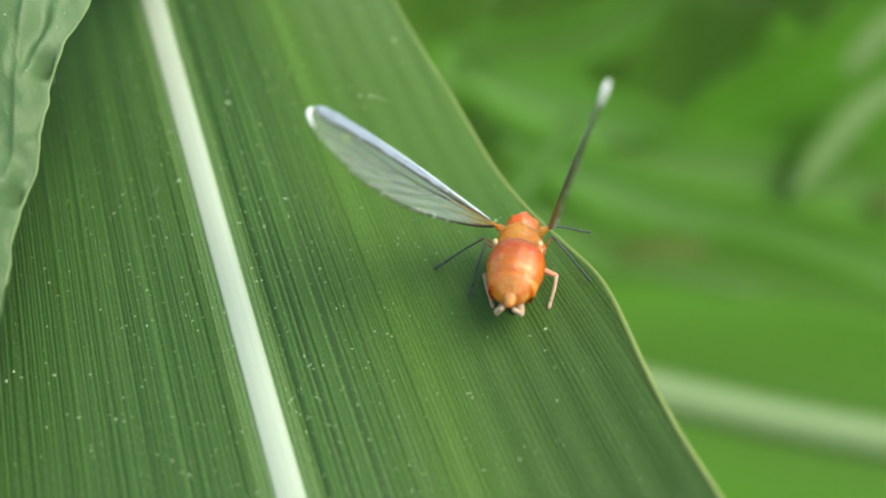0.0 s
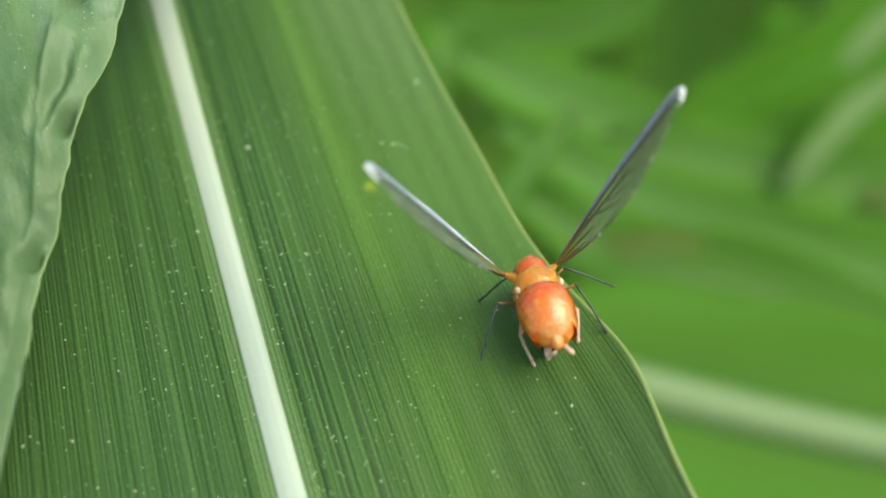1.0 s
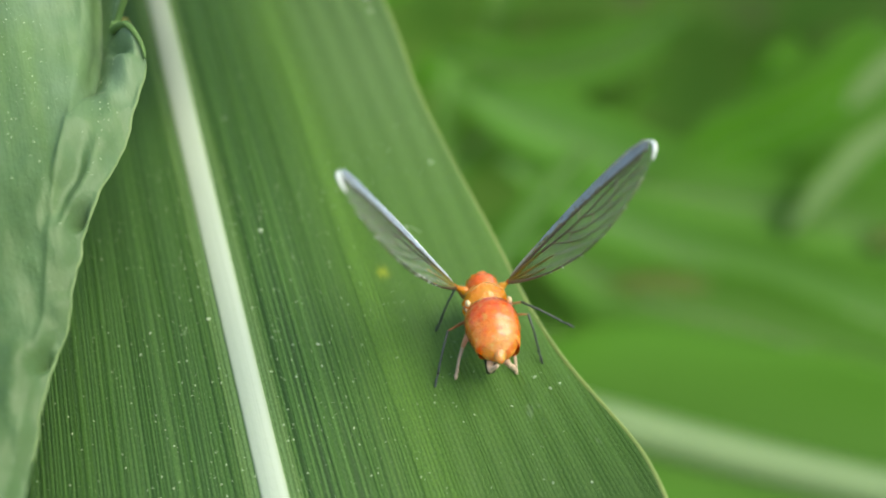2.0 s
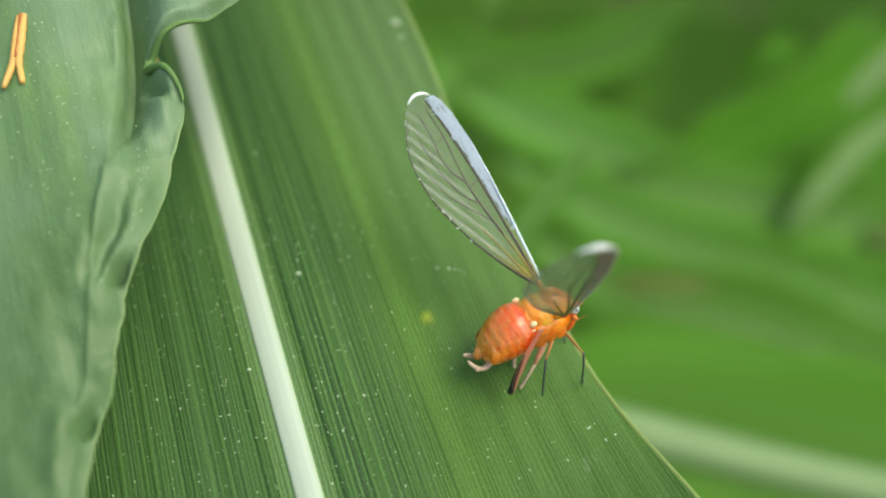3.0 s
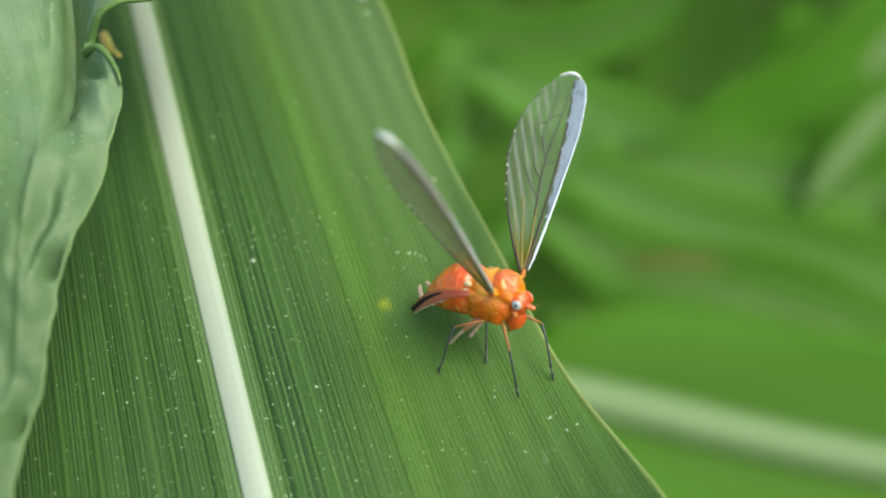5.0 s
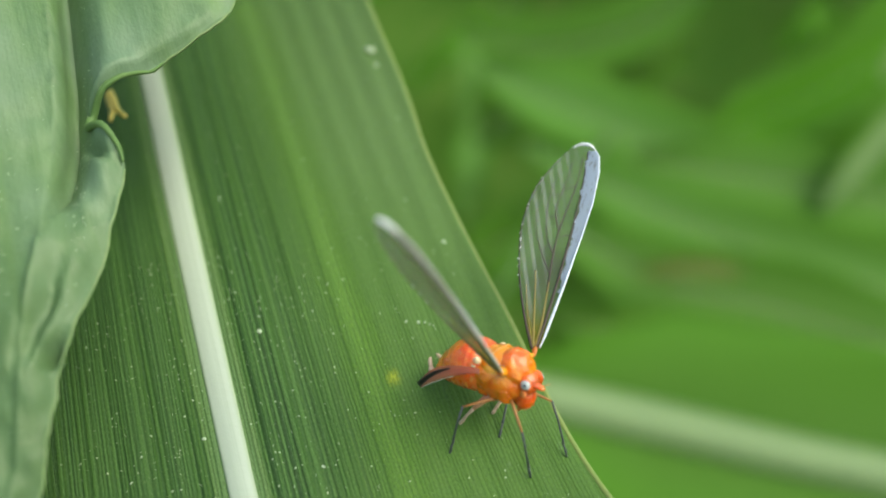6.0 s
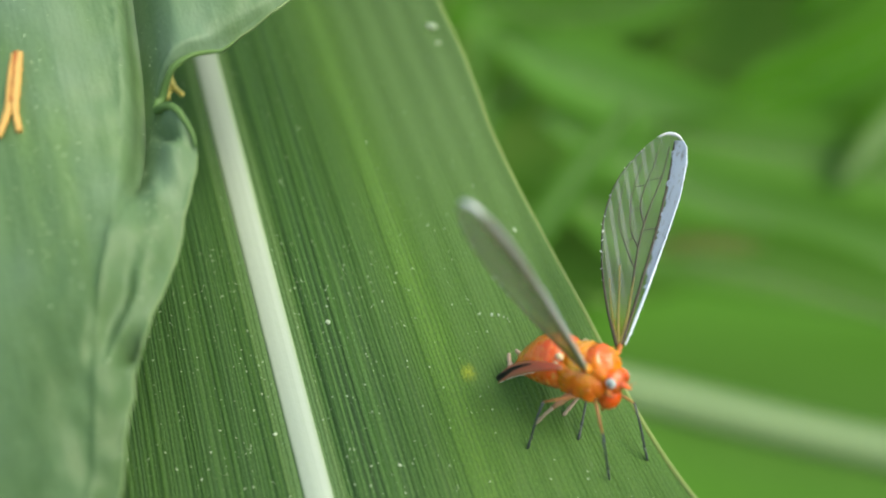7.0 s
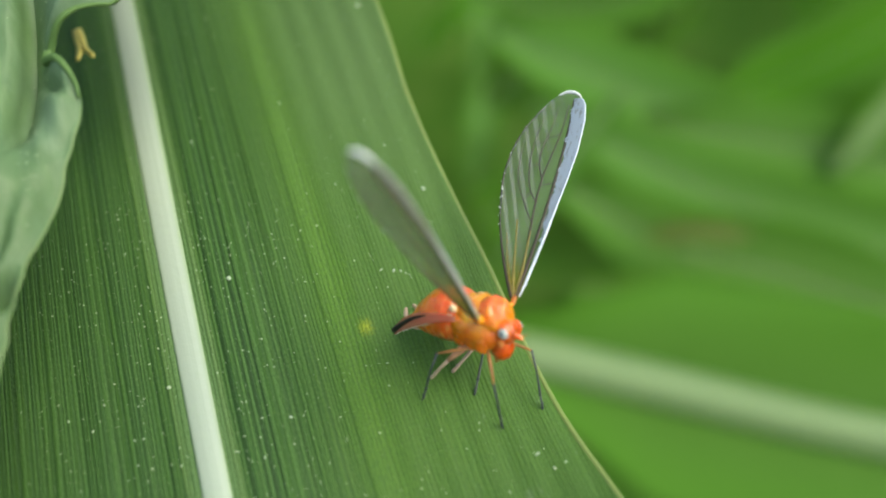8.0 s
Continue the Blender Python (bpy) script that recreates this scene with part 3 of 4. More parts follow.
# leaves added as dark patches where the foliage has shaded gaps
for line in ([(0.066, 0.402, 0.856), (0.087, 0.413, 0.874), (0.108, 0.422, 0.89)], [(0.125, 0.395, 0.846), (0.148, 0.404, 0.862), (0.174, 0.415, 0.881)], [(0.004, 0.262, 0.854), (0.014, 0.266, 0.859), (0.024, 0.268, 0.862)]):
    far_blade(line, 22, FACE, M_FARGAP, 0.03, "dark green leaf standing in for a shaded gap, blurred")
for line, wide in (([(0.047, 0.203, 0.887), (0.06, 0.2035, 0.889), (0.076, 0.204, 0.888)], 8), ([(0.134, 0.253, 0.85), (0.150, 0.2545, 0.853), (0.168, 0.254, 0.852)], 11), ([(0.154, 0.274, 0.868), (0.167, 0.276, 0.872), (0.182, 0.275, 0.871)], 9)):
    far_blade(line, wide, FACE, M_DRY, 0.05, "withered brownish leaf, blurred in the distance")

# the thicket behind: short leaves at all slants on a bank that leans away
rnd = random.Random(23)
for k in range(40):
    d = rnd.uniform(0.5, 0.8)
    u, v = rnd.uniform(-0.1, 0.66), rnd.uniform(-0.36, 0.36)
    mid = Vector((0, 0, 1)) + d * (Vector((0, 0.866, -0.5)) + u * Vector((1, 0, 0)) + v * Vector((0, 0.5, 0.866)))
    slant = rnd.gauss(0.7 if v > 0.05 else -0.25, 0.35)
    way = Vector((math.cos(slant), 0.5 * math.sin(slant), 0.866 * math.sin(slant))) * rnd.uniform(0.03, 0.06)
    bow = Vector((0, -0.01, rnd.uniform(-0.004, 0.012)))
    mat = rnd.choice((M_FARYELLOW, M_FARYELLOW, M_FARSOFT, M_FAR, M_FARPALE))
    far_blade([mid - way, mid + bow, mid + way], rnd.uniform(16, 34), (rnd.uniform(-0.3, 0.3), -0.8, rnd.uniform(0.3, 0.7)), mat, 0.05)

# ---- the leaf on which the insect walks: x across, y along, z out of it ----
LEAF = pose(-0.00496, 0.02076, 0.97826, 23.433, -9.993, 18.825)
EDGE = [(-80, 12.8), (-6, 12.75), (-3.5, 12.7), (-0.9, 12.85), (1.6, 13.2), (3.0, 13.4), (4.2, 13.42), (6.6, 13.14), (9.2, 12.74), (11.7, 12.56), (14.2, 12.48), (16.8, 12.38), (19.3, 12.17), (21.8, 12.0), (24.3, 11.87), (26.9, 11.85), (29.4, 12.05), (31.9, 12.12), (34.4, 12.05), (37.0, 12.1), (40, 12.0), (60, 11.3), (110, 7.0)]
DROOP = [(-40, 2.0), (-6, 2.0), (-2, 1.6), (2.7, 1.0), (7.3, -0.3), (11.8, -1.2), (16.4, -1.1), (20.9, -1.0), (25.5, -0.6), (30, 0.0), (34.5, 0.5), (39, 0.9), (110, 0.9)]


def leaf_z(x, y):
    """Gentle waves of the blade, in mm."""
    edge = max(0.0, (x - 4) / 8.7) ** 2 * smooth_interp(y, DROOP, 3.0)
    return edge + 0.06 * math.sin(y * 0.33 + 0.6) * min(1, abs(x) / 9) + 0.1 * noise.noise((x * 0.25, y * 0.1, 3))


def corn_leaf():
    root = empty("corn_leaf", LEAF, "broad dark green grass leaf with a white midrib, dusted with pollen", "leaf")
    ys = np.concatenate([np.linspace(-60, -8, 20), np.linspace(-7, 42, 120), np.linspace(44, 110, 24)])
    bm = bmesh.new()
    rows = []
    for y in ys:
        r, l = smooth_interp(y, EDGE, 1.6), -smooth_interp(y - 6, EDGE, 6)
        xs = np.concatenate([np.linspace(l, -0.9, 50), np.linspace(-0.7, 0.7, 8), np.linspace(0.9, r, 90)])
        rows.append([(x, y, leaf_z(x, y) + 0.03 * math.sin(x * 4.83) * (abs(x) > 0.9)) for x in xs])
    sheet(bm, rows, 0.22)
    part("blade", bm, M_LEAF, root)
    # midrib: a low pale ridge
    bm = bmesh.new()
    rows = []
    for y in ys:
        w = interp(y, [(-60, 0.55), (0, 0.5), (12, 0.5), (20, 0.54), (30, 0.6), (40, 0.58), (110, 0.3)])
        rows.append([(w * f + 0.08, y, leaf_z(w * f, y) + 0.02 + 0.09 * (1 - f * f)) for f in np.linspace(-1, 1, 13)])
    sheet(bm, rows, 0.15)
    part("midrib", bm, M_MIDRIB, root, "white fibrous midrib")
    for side in (1, -1):
        bm = bmesh.new()
        pts = []
        for y in ys:
            e = smooth_interp(y, EDGE, 1.6) if side > 0 else -smooth_interp(y - 6, EDGE, 6)
            pts.append((e, y, leaf_z(e, y) - 0.08))
        tube(bm, pts, 0.12, 8)
        part("margin", bm, M_MARGIN, root, "thin straw-coloured leaf margin")
    return root


corn_leaf()


# ---- the folded leaf in front ----
NEAR_EDGE = [(-20, -16.0), (3, -9.0), (8.1, -7.35), (9.9, -6.65), (11.9, -6.0), (12.5, -5.75), (13.0, -5.3), (15.8, -4.3), (16.5, -4.0), (18.2, -2.8), (20.4, -1.75), (21.6, -1.15), (22.7, -0.65), (23.2, -0.5), (23.8, -0.52), (24.3, -0.75), (24.9, -1.15), (25.35, -1.65), (25.75, -1.65), (26.1, -1.1), (26.3, -0.5), (26.5, 0.1), (26.8, 0.9), (27.1, 1.8), (27.6, 3.1), (28.2, 4.5), (29.5, 5.2), (33, 5.6), (60, 6.0)]


def near_crease(y):
    """Where the fold runs that parts the flat of the leaf from its torn edge."""
    return smooth_interp(y, [(-20, -16.8), (3, -9.6), (8.1, -7.9), (9.9, -7.15), (12.2, -6.4), (14.6, -5.65), (16.9, -5.05), (19.5, -4.2), (21.5, -3.45), (23.7, -2.85), (27.3, -2.15), (60, 1.0)], 1.5)


def near_z(x, y, f):
    """Height of the folded leaf over the other one; f is the way in from its edge, all in mm."""
    z = 1.95 + 0.25 * y
    d = x - near_crease(y)
    tilt = 0.4 * smooth_interp(y, [(8, 0.6), (18.5, 1.0), (24.3, 0.0), (60, 0.0)], 2.5)
    z += tilt * f if d > 0 else tilt * (f + d) * math.exp(d / 5.0)
    if d > 0:
        deep = interp(y, [(20.5, 0.0), (21.8, 0.5), (23.0, 1.5), (25, 2.1), (60, 2.3)])
        z -= deep * min(1.0, d / 0.15) * max(0.0, 1 - max(d - 0.15, 0) / 1.9) ** 1.3
    else:
        z -= 0.25 * math.exp(d / 1.2) * interp(y, [(10, 0.3), (20, 0.6), (60, 1.0)])
    z -= 0.6 * math.exp(-(((x + 1.45 + 0.55 * (y - 24.2)) / 0.3) ** 2 + ((y - 24.2) / 0.75) ** 2))
    z -= 0.45 * math.exp(-(f / 0.45) ** 2) * (0.35 + 0.65 * abs(math.sin(y * 0.87 + 0.5)))
    for y0, deep in ((12.2, 0.85), (16.9, 0.95)):
        z -= deep * math.exp(-(((f - 0.36) / 0.22) ** 2 + ((y - y0) / 0.36) ** 2))
    z -= 0.55 * math.exp(-(((f - 1.15) / 0.4) ** 2 + ((y - 18.3) / 1.6) ** 2))
    z += 0.45 * noise.noise((x * 0.3, y * 0.1, 1)) + 0.07 * noise.noise((x * 1.1, y * 0.2, 4))
    z += (0.5 * noise.noise((x * 0.5, y * 0.25, 8)) + 0.16 * noise.noise((x * 1.6, y * 1.1, 6))) * math.exp(-(f / 3.0) ** 2)
    return z


def folded_leaf():
    root = empty("folded_leaf", LEAF, "pale grey-green leaf, folded and crumpled along its torn edge", "leaf")
    ys = np.concatenate([np.linspace(-18, 7, 16), np.linspace(7.6, 31, 150), np.linspace(32, 60, 16)])
    bm = bmesh.new()
    rows = []
    for y in ys:
        e = smooth_interp(y, NEAR_EDGE, 0.7) + 0.12 * noise.noise((y * 1.7, 0, 2))
        c = e - near_crease(y)
        rows.append([(e - f, y, near_z(e - f, y, f)) for f in np.concatenate([np.linspace(0, c - 0.2, 44), [c - 0.16, c - 0.08], c + np.linspace(0, 4, 24), c + np.linspace(4.4, 28, 26)])])
    sheet(bm, rows, 0.16)
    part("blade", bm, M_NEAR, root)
    # the rolled lip of the tear
    bm = bmesh.new()
    line = smooth_path([(1.7, 27.05, 0), (0.5, 26.6, 0), (-0.5, 26.25, 0), (-1.25, 26.0, 0), (-1.6, 25.6, 0), (-1.45, 25.2, 0), (-1.0, 24.7, 0), (-0.7, 24.15, 0), (-0.52, 23.6, 0), (-0.52, 23.1, 0)], 40)
    line = [(p.x, p.y, near_z(p.x, p.y, 0.0) + interp(p.y, [(23.1, 0.02), (24.0, 0.14), (25.2, 0.14), (25.9, 0.05), (27, 0.0)])) for p in line]
    high = [p[2] for p in line]
    line = [(p[0], p[1], p[2] if k < 15 else sum(high[k - 4 : k + 5]) / len(high[k - 4 : k + 5])) for k, p in enumerate(line)]
    tube(bm, line, [0.05 + 0.11 * math.sin(math.pi * k / 39) for k in range(40)], 10)
    part("rolled_edge", bm, M_NEARDARK, root, "rolled darker green edge of the tear")
    for y0, y1 in ((9.0, 23.0), (27.0, 33.0)):
        bm = bmesh.new()
        pts = []
        for y in np.linspace(y0, y1, 60):
            e = smooth_interp(y, NEAR_EDGE, 0.7) + 0.12 * noise.noise((y * 1.7, 0, 2))
            pts.append((e, y, near_z(e, y, 0) - 0.07))
        tube(bm, pts, [0.05 + 0.03 * noise.noise((k * 0.3, 3, 1)) for k in range(60)], 7)
        part("margin", bm, M_MARGINPALE, root, "pale uneven margin")
    return root


folded_leaf()


# ---- small things lying on the leaves ----
def fleck(x, y, r, seed, flat=0.5, long=1.0):
    bm = bmesh.new()
    bmesh.ops.create_icosphere(bm, subdivisions=2, radius=1.0)
    for v in bm.verts:
        k = 0.75 + 0.6 * noise.noise(v.co * 1.7 + Vector((seed, 0, 0)))
        v.co = Vector((v.co.x * r * k, v.co.y * r * k * long, v.co.z * r * flat * k)) * MM
    ob = part("pollen_fleck", bm, M_FLAKE)
    ob.matrix_basis = LEAF @ pose(x * MM, y * MM, (leaf_z(x, y) + r * flat * 0.5) * MM, 0, 0, seed * 40)
    tagged(ob, "pale crumb of pollen lying on the green leaf", "pollen", "flecks on the leaf")


FLECKS = [(2.14, 19.05, 0.11, 1.3), (2.27, 19.77, 0.05, 1.2), (8.04, 17.56, 0.07, 1.6), (8.52, 17.39, 0.07, 1.6), (8.78, 17.3, 0.055, 1.5), (8.96, 17.17, 0.045, 1.2), (9.08, 17.06, 0.04, 1.0), (9.1, 16.9, 0.03, 1.2), (7.87, 18.1, 0.03, 1.0),
          (10.93, 21.08, 0.1, 1.7), (10.74, 19.33, 0.06, 1.2), (8.0, 21.9, 0.05, 1.3), (8.15, 21.47, 0.05, 1.0), (10.0, 23.75, 0.05, 1.4), (11.2, 33.4, 0.24, 1.7), (11.17, 32.3, 0.12, 1.3), (7.38, 22.28, 0.05, 1.0), (4.46, 19.28, 0.05, 1.0),
          (1.9, 26.6, 0.08, 1.0), (-0.9, 15.2, 0.08, 1.3), (1.95, 11.4, 0.06, 1.0), (-3.6, 11.5, 0.05, 1.2), (-2.4, 12.6, 0.06, 1.0), (3.15, 12.58, 0.07, 1.4), (-3.3, 15.3, 0.05, 1.0), (-3.8, 14.4, 0.055, 1.5), (-8.6, 7.8, 0.07, 1.2), (-6.9, 7.4, 0.06, 1.0),
          (9.51, 9.97, 0.06, 1.0), (11.18, 8.48, 0.05, 2.4), (12.0, 7.84, 0.05, 2.6), (11.56, 7.78, 0.05, 2.0), (10.6, 2.4, 0.08, 1.0), (11.2, 3.4, 0.06, 1.0), (9.9, 3.9, 0.05, 1.0)]
for i, (x, y, r, long) in enumerate(FLECKS):
    fleck(x, y, r, i + 0.7, 0.5, long)


def dust():
    """Pollen grains scattered over both leaves."""
    rnd = random.Random(7)
    bm = bmesh.new()
    tri = [(0, 1, 4), (1, 2, 4), (2, 3, 4), (3, 0, 4), (1, 0, 5), (2, 1, 5), (3, 2, 5), (0, 3, 5)]

    def grain(x, y, z, r, long):
        a = rnd.random() * 3
        c, s = math.cos(a), math.sin(a)
        pts = [(r, 0, 0), (0, r * long, 0), (-r, 0, 0), (0, -r * long, 0), (0, 0, r * 0.7), (0, 0, -r * 0.7)]
        vs = [bm.verts.new(Vector((x + c * px - s * py, y + s * px + c * py, z + pz)) * MM) for px, py, pz in pts]
        for t in tri:
            bm.faces.new([vs[k] for k in t])

    for k in range(2500):
        x = rnd.choice((rnd.gauss(-1.2, 3.5), rnd.gauss(1.5, 3.0), rnd.uniform(-11, 11.5)))
        y = rnd.uniform(-6, 24) if rnd.random() < 0.85 else rnd.uniform(20, 36)
        if -11.5 < x < 11.6 and abs(x - 0.15) > (0.75 if rnd.random() < 0.9 else 0):
            r = 0.01 + 0.03 * rnd.random() ** 3
            grain(x, y, leaf_z(x, y) + r * 0.4 + 0.03, r, rnd.uniform(0.8, 2.0))
    for k in range(260):
        y = rnd.gauss(24, 4)
        x = rnd.choice((rnd.gauss(-5.2, 0.5), rnd.gauss(-2.0, 0.25) + (y - 24) * 0.2, rnd.uniform(-9, -2)))
        f = smooth_interp(y, NEAR_EDGE, 0.7) - x
        if f > 0.3:
            r = 0.015 + 0.03 * rnd.random() ** 2
            grain(x, y, near_z(x, y, f) + r * 0.4, r, rnd.uniform(0.8, 1.6))
    ob = part("pollen_dust", bm, M_POLLEN)
    ob.matrix_basis = LEAF
    tagged(ob, "fine pale pollen grains scattered over the leaves", "pollen", kind="stuff")


dust()


def anther(pts, r, label, material, seam, seam_label=""):
    """A dried flower anther: two lobes side by side that part at the lower end, with a darker seam."""
    root = empty("anther", LEAF, label, "anther", "dry anthers")
    for k in (-1, 1):
        bm = bmesh.new()
        line = smooth_path(pts, 20)
        line = [Vector((p.x + k * r * (0.7 + 1.6 * max(0.0, i / 19 - 0.72) / 0.28), p.y, p.z + 0.1 * k * r)) for i, p in enumerate(line)]
        tube(bm, line, [r * (0.5 + 0.5 * math.sin(math.pi * (0.15 + 0.75 * i / 19))) * (1 + 0.3 * noise.noise((i * 0.7, k * 3, 2))) for i in range(20)], 9)
        part("lobe", bm, material, root)
    bm = bmesh.new()
    tube(bm, [p + Vector((0, 0, 0.4 * r)) for p in smooth_path(pts[:-1], 14)], r * 0.55, 8)
    part("seam", bm, seam, root, seam_label)
    return root


def on_near(x, y, f=6.0):
    return (x, y, near_z(x, y, f) + 0.12)


anther([on_near(-5.5, 27.75), on_near(-5.72, 26.95), on_near(-6.0, 25.95), on_near(-6.3, 24.9)], 0.15, "dry orange anther lying on the pale folded leaf", M_ANTHER, M_SEAM, "reddish seam between the lobes")
anther([(-1.75, 33.2, 1.9), (-1.65, 32.2, 2.0), (-1.5, 31.0, 2.2)], 0.15, "dry yellow anther caught beneath the rolled leaf edge", M_ANTHERYELLOW, M_ANTHERYELLOW)


# ---- the insect: x ahead, y to its left, z up ----
def ovoid(bm, prof, sides=24, closed=True):
    """A body of round sections along x: rows of (x, centre z, half width, half height)."""
    rings = []
    for x, zc, w, h in prof:
        rings.append([bm.verts.new(Vector((x, w * math.cos(a), zc + h * math.sin(a))) * MM) for a in [2 * math.pi * k / sides for k in range(sides)]])
    for a, b in zip(rings, rings[1:]):
        for k in range(sides):
            bm.faces.new((a[k], a[(k + 1) % sides], b[(k + 1) % sides], b[k]))
    if closed:
        bm.faces.new(rings[0][::-1])
        bm.faces.new(rings[-1])


def ball(bm, c, r, seg=16, squash=(1, 1, 1)):
    m = Matrix.Translation(Vector(c) * MM) @ Matrix.Diagonal((*(Vector(squash) * r * MM), 1))
    bmesh.ops.create_uvsphere(bm, u_segments=seg, v_segments=seg // 2 + 2, radius=1.0, matrix=m)


WING_BASE = (1.45, 1.05, 0.7)
HIPS = {"LF": (1.35, 0.4, -0.5), "LM": (0.9, 0.5, -0.6), "LH": (0.5, 0.5, -0.6), "RF": (1.35, -0.4, -0.5), "RM": (0.9, -0.5, -0.6), "RH": (0.5, -0.5, -0.6)}
SPAN = {"F": (1.35, 2.4), "M": (1.4, 2.3), "H": (1.0, 1.3)}
LEAD = [(0, 0.08), (0.8, 0.22), (2.8, 0.48), (5, 0.74), (6.5, 0.86), (8.0, 0.82), (8.7, 0.68), (9.1, 0.42), (9.3, 0.1)]
TRAIL = [(0, -0.1), (0.6, -0.35), (1.3, -0.7), (2.1, -1.05), (3.5, -1.5), (5.1, -1.82), (6.4, -1.82), (7.3, -1.62), (8.2, -1.22), (8.8, -0.85), (9.15, -0.5), (9.3, -0.15)]
# veins of the wing: kind of vein, half thickness, points along and across in mm
VEINS = [
    ("dark", 0.065, [(0.15, 0.02), (1.5, 0.13), (3.0, 0.21), (5.0, 0.3), (7.0, 0.32), (8.3, 0.26), (8.9, 0.2)]),
    ("dark", 0.03, [(2.6, -0.1), (4.2, -0.22), (5.2, -0.22), (6.0, -0.14), (7.4, 0.05), (8.7, 0.05)]),
    ("dark", 0.024, [(5.2, -0.22), (5.9, -0.5), (6.6, -0.55), (7.6, -0.4), (8.6, -0.35)]),
    ("dark", 0.022, [(5.1, 0.4), (5.05, 0.1), (4.95, -0.2)]),
    ("dark", 0.022, [(4.2, -0.22), (4.9, -0.65), (5.9, -0.9), (7.0, -0.95), (8.0, -0.85)]),
    ("dark", 0.02, [(3.3, -0.15), (4.2, -0.7), (5.2, -1.2), (6.2, -1.35), (7.0, -1.4)]),
    ("dark", 0.018, [(5.9, -0.5), (5.75, -0.85)]),
    ("dark", 0.018, [(4.6, -0.5), (4.3, -0.75)]),
    ("dark", 0.018, [(6.9, -0.53), (6.8, -0.92)]),
    ("dark", 0.018, [(7.3, 0.03), (7.1, -0.45)]),
    ("dark", 0.07, [(0.2, -0.12), (0.9, -0.48), (1.6, -0.8), (2.4, -1.12), (3.2, -1.4)]),
    ("dark", 0.025, [(3.2, -1.4), (5.0, -1.8), (6.4, -1.8), (7.5, -1.55), (8.6, -0.95)]),
    ("amber", 0.045, [(0.2, -0.02), (1.2, 0.0), (2.2, -0.06), (3.0, -0.12)]),
    ("amber", 0.04, [(0.25, -0.08), (1.2, -0.3), (2.2, -0.5), (3.4, -0.75)]),
    ("amber", 0.03, [(0.3, -0.1), (1.0, -0.42), (1.9, -0.75), (2.8, -1.0)]),
]


def forewing(bug, up, membrane, lining, edge, vein):
    """up: the side of the film, 1 or -1 along z, that is the wing's upper face; lining: the material under its front band; edge: that of its front edge; vein: that of its dark veins."""
    bm = bmesh.new()
    rows = []
    for x in np.linspace(0, 9.3, 84):
        a, b = interp(x, TRAIL), interp(x, LEAD)
        row = []
        for f in np.linspace(0, 1, 26):
            y = a + (b - a) * f
            fold = 0.014 * math.sin((y * 2.1 + x * 0.8) * 7.0) * (1 - f) * min(1, x / 3)
            row.append((x, y, fold + 0.1 * math.sin(x * 0.5) * (f - 0.5)))
        rows.append(row)
    sheet(bm, rows, 0.015)
    film = part("forewing", bm, membrane, bug, "long clear smoky wing with a white tip")
    # the waxy band along the front edge: bloom above, bare brown film below
    for name, mat, top, label in (("leading_band", M_COSTA, 1, "blue-grey waxy band along the front edge"), ("band_lining", lining, -1, "underside of the band")):
        bm = bmesh.new()
        rows = []
        high = up * (0.03 if top > 0 else -0.02)
        for x in np.linspace(2.6, 8.95, 110):
            b = interp(x, LEAD) + (0.05 if top > 0 else 0.0) + 0.035 * noise.noise((x * 6, 1, 0))
            a = b - interp(x, [(2.6, 0.12), (4.0, 0.34), (6.5, 0.5), (8.2, 0.58), (8.95, 0.35)]) + 0.1 * noise.noise((x * 2.2, 7, 0)) + 0.08 * noise.noise((x * 8, 3, 0))
            rows.append([(x, a + (b - a) * f, 0.1 * math.sin(x * 0.5) * 0.5 + high) for f in np.linspace(0, 1, 8)])
        sheet(bm, rows)
        part(name, bm, mat, film, label)
    # crumbs of wax along the rear edge
    bm = bmesh.new()
    rnd = random.Random(5)
    for k in range(46):
        x = rnd.uniform(2.6, 8.6)
        ball(bm, (x, interp(x, TRAIL) + rnd.uniform(-0.05, 0.03), -0.05 * math.sin(x * 0.5)), rnd.uniform(0.01, 0.01 + 0.03 * rnd.random()), 6)
    part("wax_fringe", bm, M_WAX, film, "white crumbs of wax on the rear edge")
    bm = bmesh.new()
    tube(bm, [(x, interp(x, LEAD) + 0.03 + 0.02 * noise.noise((x * 7, 4, 0)), 0.02 * math.sin(x)) for x in np.linspace(0.3, 8.95, 70)], [interp(k, [(0, 0.03), (6, 0.058), (24, 0.055), (34, 0.035), (69, 0.035)]) * (1 + 0.35 * noise.noise((k * 0.9, 0, 0))) for k in range(70)], 7)
    part("front_edge", bm, edge, film, "white waxy front edge")
    bm = bmesh.new()
    tube(bm, smooth_path([(8.98, 0.52, 0), (9.16, 0.34, 0), (9.28, 0.1, 0), (9.28, -0.2, 0), (9.12, -0.5, 0)], 18), [0.02 + 0.06 * math.sin(math.pi * k / 17) * (1 + 0.3 * noise.noise((k * 0.9, 5, 5))) for k in range(18)], 8)
    part("wing_tip", bm, M_WAX, film, "white waxy wing tip")
    for kind, r, pts in VEINS:
        bm = bmesh.new()
        line = smooth_path([(x, y, 0.1 * math.sin(x * 0.5) * ((y - interp(x, TRAIL)) / max(0.1, interp(x, LEAD) - interp(x, TRAIL)) - 0.5) + 0.01) for x, y in pts], 4 * len(pts))
        n = len(line)
        tube(bm, line, [(r if r > 0.05 else 1.45 * r) * (1 - 0.5 * k / n) for k in range(n)], 6)
